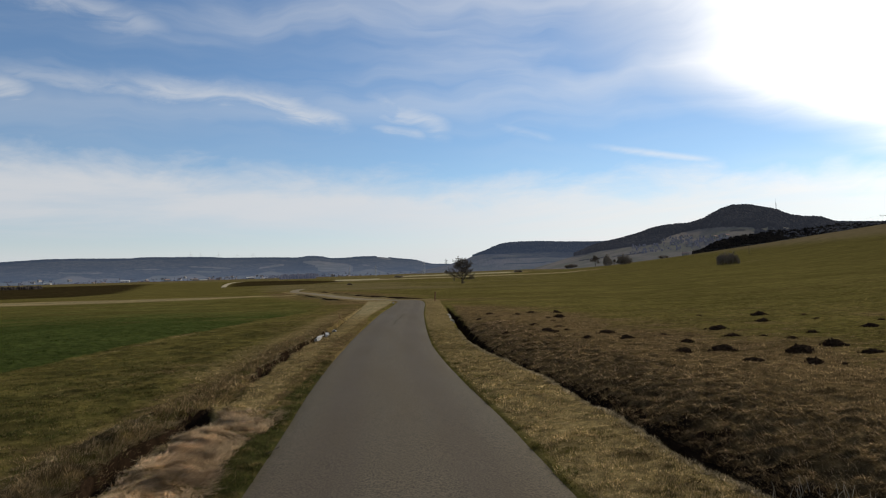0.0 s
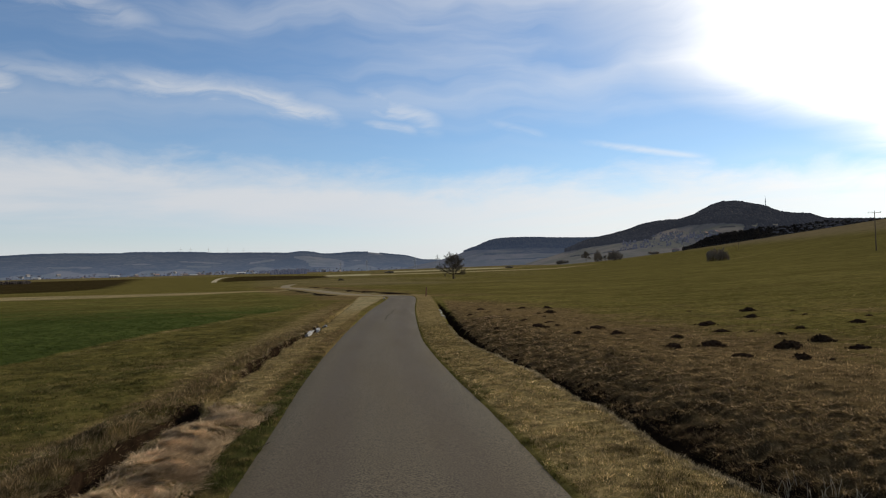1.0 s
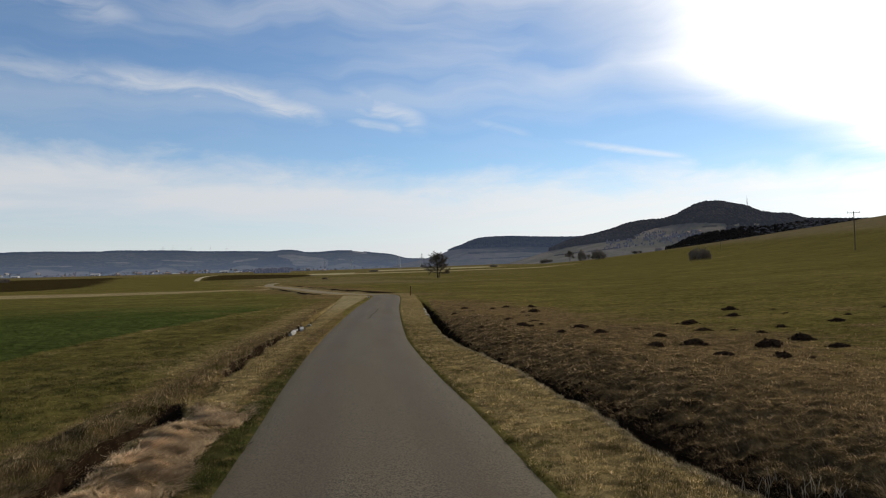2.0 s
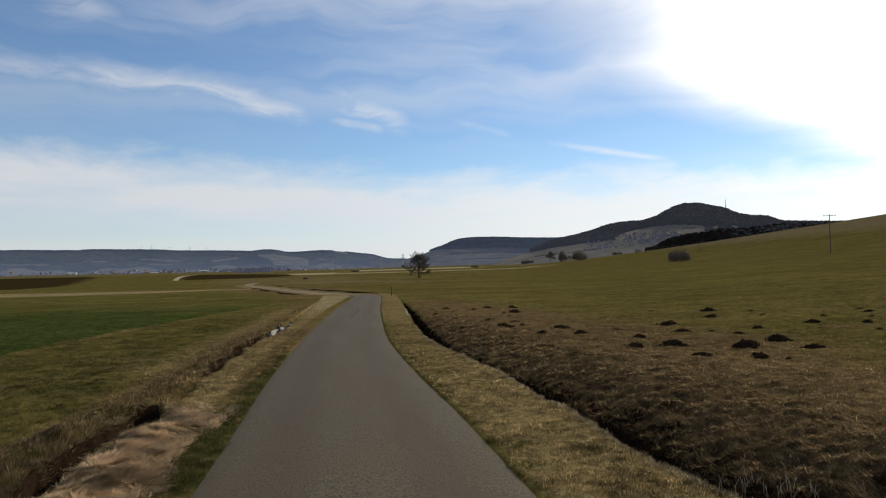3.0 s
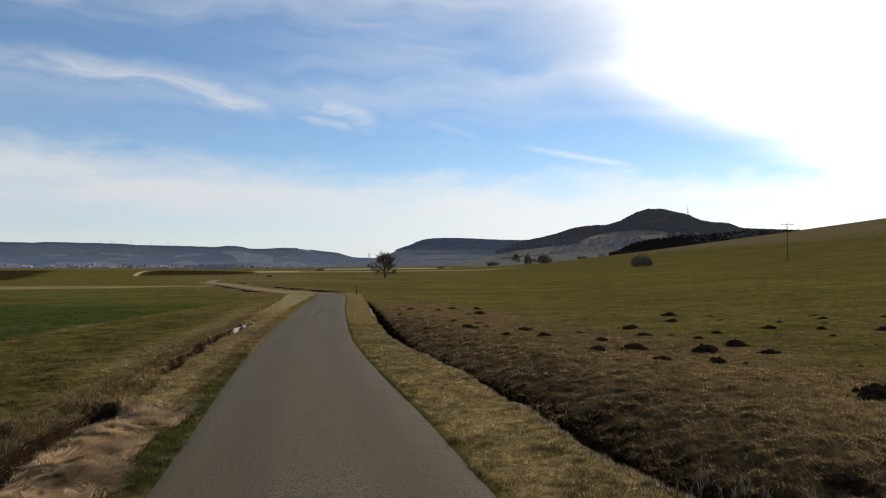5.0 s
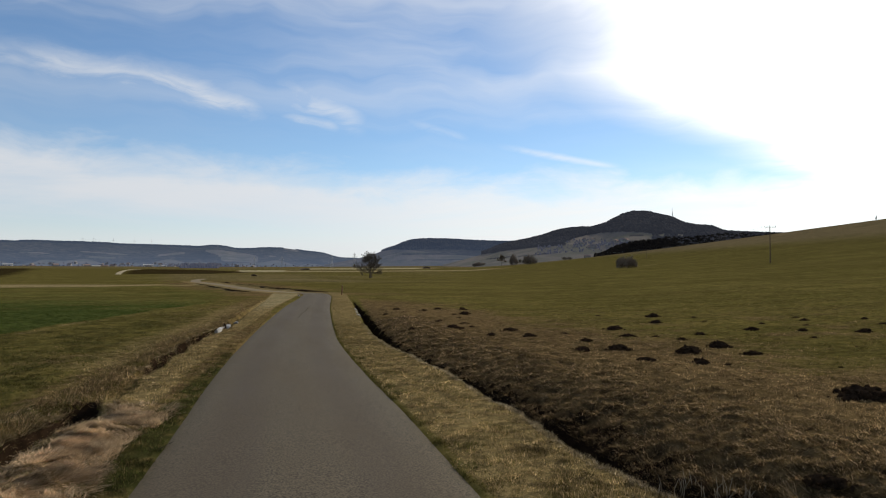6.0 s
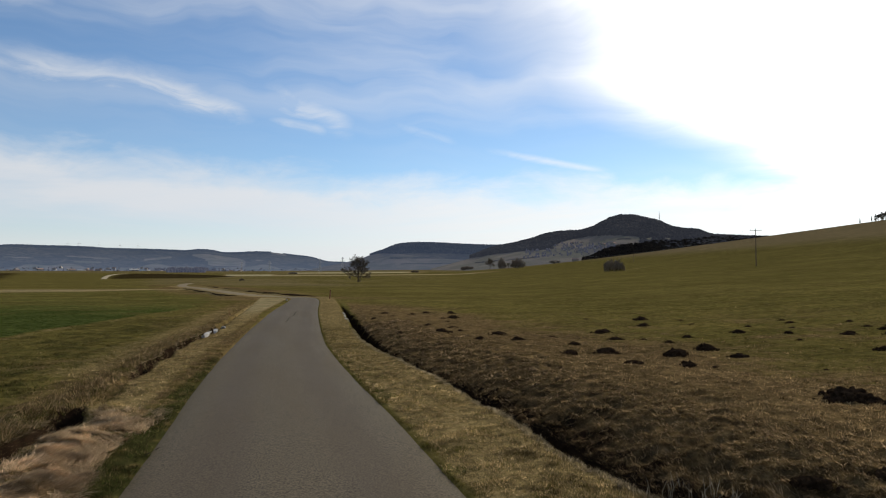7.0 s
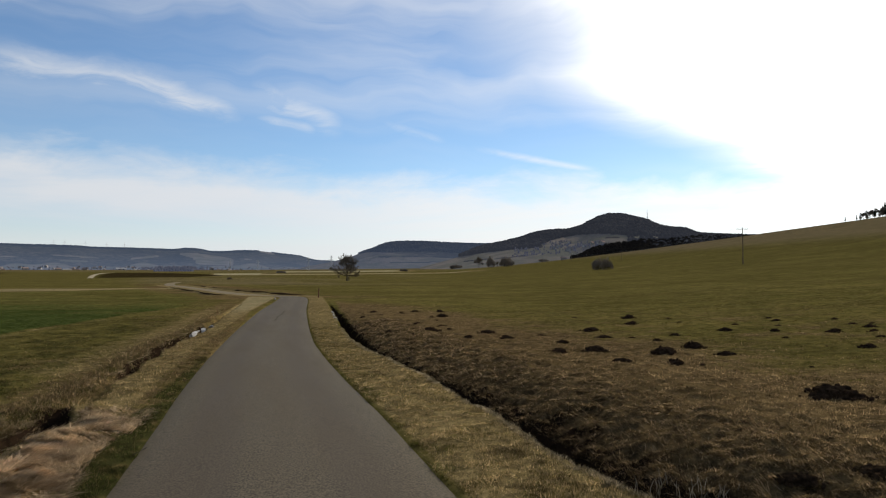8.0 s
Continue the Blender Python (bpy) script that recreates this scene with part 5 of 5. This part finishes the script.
water_strip("water_left", lambda v: float(mid_left(v)), 0.16, 17.0, 27.0, 0.30, "thin dark water standing in the ditch")


def slab(seed, w, l, h):
    rng = random.Random(seed)
    bm = bmesh.new()
    bmesh.ops.create_cube(bm, size=1.0, matrix=Matrix.Diagonal((w, l, h, 1)))
    bmesh.ops.subdivide_edges(bm, edges=bm.edges[:], cuts=3, use_grid_fill=True)
    for v in bm.verts:
        v.co += Vector((noise.noise(v.co * 7 + Vector((seed, 0, 0))), noise.noise(v.co * 7 + Vector((0, seed, 0))), noise.noise(v.co * 7 + Vector((0, 0, seed))))) * 0.06
    ob = part("pale_stone", bm, M_SLAB)
    return tagged(ob, "pale broken stone lying at the ditch's edge", "stone", "pale stones in the ditches")


for k, (x, y, w, l, h, dz) in enumerate(((-2.17, 22.9, 0.13, 0.9, 0.06, 0.05), (-2.06, 24.6, 0.10, 0.6, 0.05, 0.04), (-1.98, 26.8, 0.09, 0.4, 0.05, 0.03), (-2.4, 22.9, 0.16, 0.3, 0.1, -0.05), (2.95, 32.0, 0.07, 0.7, 0.10, -0.02),
                                         (3.08, 34.5, 0.06, 0.5, 0.09, -0.02), (3.3, 37.5, 0.06, 0.4, 0.09, -0.02), (0.62, 66.0, 0.12, 0.25, 0.14, 0.0))):
    ob = slab(80 + k, w, l, h)
    ob.matrix_basis = pose(x, y, z_at(x, y) + h * 0.3 + dz, 4, -6, (k * 11) % 17 - 8)


def tar_seam(points, half, label):
    """A thin bead of tar poured along a crack of the road."""
    co, n = [], len(points)
    for k, (x, y) in enumerate(points):
        a, b = points[max(k - 1, 0)], points[min(k + 1, n - 1)]
        t = Vector((b[0] - a[0], b[1] - a[1], 0)).normalized()
        zr = float(valley(np.array([y]))[0]) + 0.016
        w = half * (0.6 + 0.4 * math.sin(k * 1.9)) * (0.3 if k in (0, n - 1) else 1.0)
        co += [(x - t.y * w, y + t.x * w, zr), (x + t.y * w, y - t.x * w, zr)]
    faces = [(2 * k, 2 * k + 1, 2 * k + 3, 2 * k + 2) for k in range(n - 1)]
    ob = mesh_of("tar_seam", co, [i for f in faces for i in f], [4] * (n - 1), M_TAR)
    return tagged(ob, label, "tar seam", kind="structure")


M_TAR = plain("tar", (0.016, 0.014, 0.011), (0.03, 0.026, 0.021), 8.0, 1.0, 0.2, spec=0.0)
tar_seam([(0.22 + 0.75 * k / 12 + 0.045 * math.sin(k * 1.1) + 0.03 * math.sin(k * 2.7), 30.5 + 10.5 * k / 12) for k in range(13)], 0.022, "dark crooked tar line on the road")
tar_seam([(-1.26 + 0.10 * k / 6, 7.4 + 0.36 * k / 6) for k in range(7)], 0.011, "short dark crack at the road's edge")


# ---------------------------------------------------------------- grass

PALE = np.array([(0.52, 0.39, 0.215), (0.31, 0.225, 0.105), (0.16, 0.122, 0.042), (0.085, 0.075, 0.022), (0.40, 0.29, 0.145), (0.12, 0.098, 0.030)])
BROWN = np.array([(0.23, 0.164, 0.083), (0.145, 0.100, 0.048), (0.32, 0.23, 0.122), (0.09, 0.064, 0.029)])
OLIVE = np.array([(0.09, 0.080, 0.020), (0.060, 0.057, 0.014), (0.14, 0.112, 0.037), (0.20, 0.15, 0.066), (0.05, 0.055, 0.014)])
MOSSY = np.array([(0.040, 0.047, 0.012), (0.028, 0.033, 0.010), (0.070, 0.072, 0.022), (0.15, 0.118, 0.05), (0.085, 0.092, 0.025)])
LUSH = np.array([(0.030, 0.052, 0.010), (0.045, 0.068, 0.015), (0.022, 0.038, 0.008), (0.07, 0.080, 0.022)])


def blades(name, x, y, tall, lean, turn, wide, tint, label, category="grass"):
    """One stuff mesh of single grass blades, a leaning triangle each."""
    z = ground_z(x, y) - 0.01
    cx, cy = np.cos(turn), np.sin(turn)
    base = np.stack([x, y, z], 1)
    side = np.stack([-cy, cx, np.zeros_like(cx)], 1) * (wide / 2)[:, None]
    tip = base + np.stack([cx * np.sin(lean) * tall, cy * np.sin(lean) * tall, np.cos(lean) * tall], 1)
    co = np.stack([base - side, base + side, tip], 1).reshape(-1, 3)
    n = len(x)
    ob = mesh_of(name, co, np.arange(3 * n), np.full(n, 3), M_BLADE)
    colours(ob, "tint", np.repeat(tint, 3, axis=0))
    return tagged(ob, label, category, kind="stuff")


def pick(palette, which, shade):
    return palette[which % len(palette)] * shade[:, None]


def tufted(rng, x, y, each, size):
    """Puts several blades round each centre. Gives their places, the way they lean, and for all blades of a tuft one number and one shade."""
    n = len(x)
    a = rng.uniform(0, 6.2832, (n, each))
    d = np.sqrt(rng.random((n, each))) * np.broadcast_to(size, (n,))[:, None]
    which = np.where(rng.random((n, each)) < 0.3, rng.integers(0, 60, (n, each)), rng.integers(0, 60, (n, 1)))
    shade = rng.uniform(0.5, 1.5, (n, 1)) * rng.uniform(0.75, 1.25, (n, each))
    return (x[:, None] + d * np.cos(a)).ravel(), (y[:, None] + d * np.sin(a)).ravel(), (a + rng.normal(0, 0.6, (n, each))).ravel(), which.ravel(), shade.ravel()


def sow():
    rng = np.random.default_rng(91)
    n, each = 165000, 6
    r = np.exp(rng.uniform(math.log(3.6), math.log(70.0), n))
    az = np.radians(rng.uniform(-34, 50, n))
    x, y = r * np.sin(az), r * np.cos(az)
    # the verges and the banks of the ditches are sown thicker
    extra = 42000
    vy = np.exp(rng.uniform(math.log(4.0), math.log(26.0), extra))
    vx = np.where(rng.random(extra) < 0.72, rng.uniform(1.3, 3.0, extra), rng.uniform(-2.5, -1.2, extra))
    more = 36000
    by = np.exp(rng.uniform(math.log(4.5), math.log(22.0), more))
    bx = np.where(rng.random(more) < 0.7, rng.uniform(3.2, 9.0, more), rng.uniform(-6.0, -2.6, more))
    x, y = np.concatenate((x, vx, bx)), np.concatenate((y, vy, by))
    x, y, turn, which, shade = tufted(rng, x, y, each, 0.022 + 0.003 * np.hypot(x, y))
    r, n = np.hypot(x, y), len(x)
    off = road_off(x, y)
    gap = np.abs(off) - half_road(y)
    one, two = land_use(x, y)
    dry, crop, soil_shade = one.T
    straw, brown, moss = two.T
    q = np.abs(x - mid_left(y))
    s = (x - lip_right(y)) / wide_right(y)
    slit = (q < np.interp(y, (0, 8, 9.4, 9.9, 13.5, 14, 22), (0.17, 0.18, 0.25, 0.0, 0.0, 0.14, 0.18))) & (y < 30)
    wall = (s > 0.02) & (s < 0.32) & (y < 46)
    keep = (gap > -0.02 + 0.05 * ripple(x, y, 0.7, 3)) & ~slit & ~wall & (rng.random(n) > soil_shade * 0.55) & (rng.random(n) > step(22, 68, r))
    x, y, r, gap, s, q, turn, which, shade = (v[keep] for v in (x, y, r, gap, s, q, turn, which, shade))
    dry, crop, straw, moss = (v[keep] for v in (dry, crop, straw, moss))
    n = len(x)
    patch = ripple(x, y, 0.8, 4) * 0.30 + rng.uniform(-0.14, 0.14, n)
    tint = pick(OLIVE, which, shade)
    tall = rng.uniform(0.02, 0.05, n)
    lean = rng.uniform(0.5, 1.45, n)
    for w, pal, lo, hi in ((dry, BROWN, 0.025, 0.06), (straw, PALE, 0.02, 0.05), (moss, MOSSY, 0.03, 0.065), (crop, LUSH, 0.03, 0.06)):
        m = w + patch > 0.5
        tint[m] = pick(pal, which[m], shade[m])
        tall[m] = rng.uniform(lo, hi, int(m.sum())) 
    # longer tufts on the far bank of the right ditch, on the left bank, and beaten-down straw beside the slit
    bank = (s > 0.25) & (s < 1.3) & (y < 46)
    tall[bank] *= 1.1
    lean[bank] = rng.uniform(0.85, 1.5, int(bank.sum()))
    tint[bank] *= 1.18
    ragged = (x < 0) & (q < 0.55) & (x < mid_left(y)) & (y < 60)
    tall[ragged] = rng.uniform(0.05, 0.14, int(ragged.sum()))
    fringe = (np.abs(x - lip_right(y) + 0.03) < 0.06) & (y < 40)
    tall[fringe] = rng.uniform(0.03, 0.06, int(fringe.sum()))
    tint[fringe] = np.array([(0.40, 0.33, 0.22), (0.24, 0.19, 0.115), (0.13, 0.105, 0.055)])[which[fringe] % 3] * shade[fringe][:, None]
    tall *= np.clip(1 + 0.5 * ripple(x, y, 0.4, 3), 0.4, 1.9)
    tint *= np.clip(1 + 0.58 * ripple(x, y, 0.26, 3) + 0.28 * ripple(y, x, 1.4, 3), 0.22, 2.2)[:, None]
    calm = (np.clip(13.0 / r, 0.5, 1.0) * np.where(crop > 0.5, 0.55, 1.0))[:, None]
    grey = np.array([(0.118, 0.095, 0.032)])
    side_mean = np.where((dry > 0.5)[:, None], np.array([(0.16, 0.112, 0.055)]), np.where((crop > 0.6)[:, None], np.array([(0.042, 0.058, 0.014)]), grey))
    tint = side_mean + (tint - side_mean) * calm
    wide = np.maximum(0.0062, 0.0008 * r) * rng.uniform(0.7, 1.3, n)
    zones = ((x > 0) & (s < 0.1), "verge_grass", "short tan and olive grass on the road's verge"), ((x > 0) & (s >= 0.1), "meadow_grass", "dry brown and olive grass of the meadow"), \
            (x < 0, "field_grass", "olive and tan grass and young crop beside the road")
    # a thick mat of long straw, lying in locks
    k, each = 8000, 15
    my = rng.uniform(4.4, 10.4, k)
    mx = mid_left(my) + np.interp(my, (8.5, 9.2), (0.18, 0.27)) + rng.beta(1.0, 1.35, k) * 0.80
    comb = -0.75 + 1.5 * ripple(mx, my, 0.7, 3) + rng.normal(0, 0.35, k)
    flat = np.clip(1.30 + 0.28 * ripple(my, mx, 0.5, 2), 0.75, 1.52)
    shade = rng.uniform(0.55, 1.35, k) * np.clip(1.0 + 0.55 * ripple(my, mx, 0.45, 3), 0.3, 1.7)
    keep = rng.random(k) < 1 - step(8.8, 10.2, my)
    mx, my, comb, flat, shade = (np.repeat(v[keep], each) for v in (mx, my, comb, flat, shade))
    k = len(mx)
    straw_tint = np.array([(0.54, 0.415, 0.265), (0.42, 0.31, 0.185), (0.28, 0.195, 0.110), (0.62, 0.49, 0.33)])[rng.integers(0, 4, k)] * (shade * rng.uniform(0.7, 1.3, k))[:, None]
    blades("laid_straw", mx + rng.normal(0, 0.022, k), my + rng.normal(0, 0.022, k), rng.uniform(0.07, 0.21, k), np.clip(flat + rng.normal(0, 0.12, k), 0.4, 1.54),
           comb + rng.normal(0, 0.2, k), rng.uniform(0.006, 0.010, k), straw_tint, "beaten-down pale straw beside the ditch")
    # the other bank: brown locks hanging over the slit
    k, each = 5200, 16
    my = np.exp(rng.uniform(math.log(4.4), math.log(28.0), k))
    mx = mid_left(my) - np.interp(my, (4, 8, 9.0, 9.6, 13, 14, 28), (0.15, 0.17, 0.22, 0.1, 0.1, 0.08, 0.10)) - rng.beta(0.9, 1.9, k) * 0.85
    wave = 0.9 * ripple(mx, my, 0.8, 3) + rng.normal(0, 0.3, k)
    shade = rng.uniform(0.45, 1.3, k) * np.clip(1 + 0.55 * ripple(my, mx, 0.6, 3), 0.3, 1.8) * np.interp(my, (9, 14), (1.0, 1.25))
    m = (ripple(my, mx, 1.1, 2) > -0.75) & ((my < 9.4) | (my > 13.0) | (rng.random(k) < 0.5))
    mx, my, wave, shade = (np.repeat(v[m], each) for v in (mx, my, wave, shade))
    k = len(mx)
    tuft_tint = np.array([(0.44, 0.335, 0.205), (0.32, 0.23, 0.13), (0.20, 0.145, 0.078), (0.12, 0.105, 0.043), (0.085, 0.085, 0.028)])[rng.integers(0, 5, k)] * (shade * rng.uniform(0.7, 1.3, k))[:, None]
    loose = 0.02 + 0.0012 * my
    blades("bank_grass", mx + loose * rng.normal(0, 1, k), my + loose * rng.normal(0, 1, k), rng.uniform(0.05, 0.13, k) * np.clip(1 + 0.4 * wave, 0.5, 1.6) * np.interp(my, (8, 10, 13), (1.0, 0.6, 0.45)),
           np.clip(1.12 + 0.25 * wave + rng.normal(0, 0.15, k), 0.3, 1.54), -0.4 + 1.2 * wave + rng.normal(0, 0.3, k), np.maximum(0.006, 0.0008 * my), tuft_tint, "brown matted tufts of dead grass on the ditch's bank")
    # clumps of matted dead grass on the far bank of the other ditch
    k, each = 9000, 12
    my = np.exp(rng.uniform(math.log(4.2), math.log(30.0), k))
    mx = lip_right(my) + wide_right(my) * (0.34 + 1.0 * rng.beta(1.0, 1.4, k))
    wave = 0.9 * ripple(mx, my, 0.5, 3) + rng.normal(0, 0.4, k)
    shade = rng.uniform(0.35, 1.5, k) * np.clip(1 + 0.6 * ripple(my, mx, 0.4, 3), 0.3, 1.8)
    mx, my, wave, shade = (np.repeat(v, each) for v in (mx, my, wave, shade))
    k = len(mx)
    clump_tint = np.array([(0.34, 0.245, 0.145), (0.21, 0.15, 0.08), (0.12, 0.085, 0.042), (0.075, 0.055, 0.026)])[rng.integers(0, 4, k)] * (shade * rng.uniform(0.7, 1.3, k))[:, None]
    loose = 0.02 + 0.0012 * my
    blades("clump_grass", mx + loose * rng.normal(0, 1, k), my + loose * rng.normal(0, 1, k), rng.uniform(0.04, 0.11, k), np.clip(1.15 + 0.2 * wave + rng.normal(0, 0.15, k), 0.4, 1.54),
           3.6 + 1.3 * wave + rng.normal(0, 0.35, k), np.maximum(0.007, 0.0009 * my), clump_tint, "brown clumps of matted dead grass on the ditch's far bank")
    for m, name, label in zones:
        blades(name, x[m], y[m], tall[m], lean[m], turn[m], wide[m], tint[m], label)


sow()


def reeds(seed, count, tall):
    """A clump of pale dead stalks."""
    rng = random.Random(seed)
    ob = new("reed_clump")
    for _ in range(count):
        w = Wood()
        p = Vector((rng.uniform(-0.12, 0.12), rng.uniform(-0.12, 0.12), -0.05))
        a, l = rng.uniform(0, 6.28), rng.uniform(0.05, 0.45)
        h = tall * rng.uniform(0.5, 1.0)
        mid = p + Vector((math.cos(a) * l * 0.3, math.sin(a) * l * 0.3, 0.6)) * h
        w.tube([p, mid, mid + Vector((math.cos(a) * l, math.sin(a) * l, 0.45)) * h], [0.004, 0.003, 0.0012], 3)
        w.make("stalk", M_STALK, ob)
    return tagged(ob, "clump of pale dead reed stalks in the ditch", "reeds", "reed clumps in the ditch")


M_STALK = plain("dead_stalk", (0.22, 0.19, 0.13), (0.36, 0.31, 0.22), 9.0, 0.8, 0.2)
for k, (x, y, n, h) in enumerate(((3.52, 5.80, 9, 0.30), (3.66, 5.58, 10, 0.27), (3.84, 5.42, 7, 0.22), (3.42, 5.95, 5, 0.22))):
    reeds(100 + k, n, h).matrix_basis = pose(x, y, z_at(x, y), 0, 0, k * 50)


def drain_pipe():
    """The dark end of a drain under the overgrown stretch of the ditch."""
    ob = new("drain_pipe")
    bm = bmesh.new()
    n = 18
    rings = []
    for r, yy in ((0.135, 0.0), (0.135, 1.1), (0.11, 1.1), (0.11, 0.0)):
        rings.append([bm.verts.new((r * math.cos(6.2832 * k / n), yy, r * math.sin(6.2832 * k / n))) for k in range(n)])
    for a, b in ((0, 1), (1, 2), (2, 3), (3, 0)):
        for k in range(n):
            bm.faces.new((rings[a][k], rings[a][(k + 1) % n], rings[b][(k + 1) % n], rings[b][k]))
    bmesh.ops.recalc_face_normals(bm, faces=bm.faces)
    part("barrel", bm, M_SOIL, ob)
    bm = bmesh.new()
    bmesh.ops.create_cone(bm, cap_ends=True, segments=n, radius1=0.11, radius2=0.11, depth=0.05, matrix=Matrix.Translation((0, 1.05, 0)) @ pose(0, 0, 0, 90))
    part("silt", bm, M_SOIL, ob)
    return tagged(ob, "dark earth-stained end of a drain pipe in the ditch", "pipe")


drain_pipe().matrix_basis = pose(-2.51, 9.40, -0.30, 0, 0, 6)
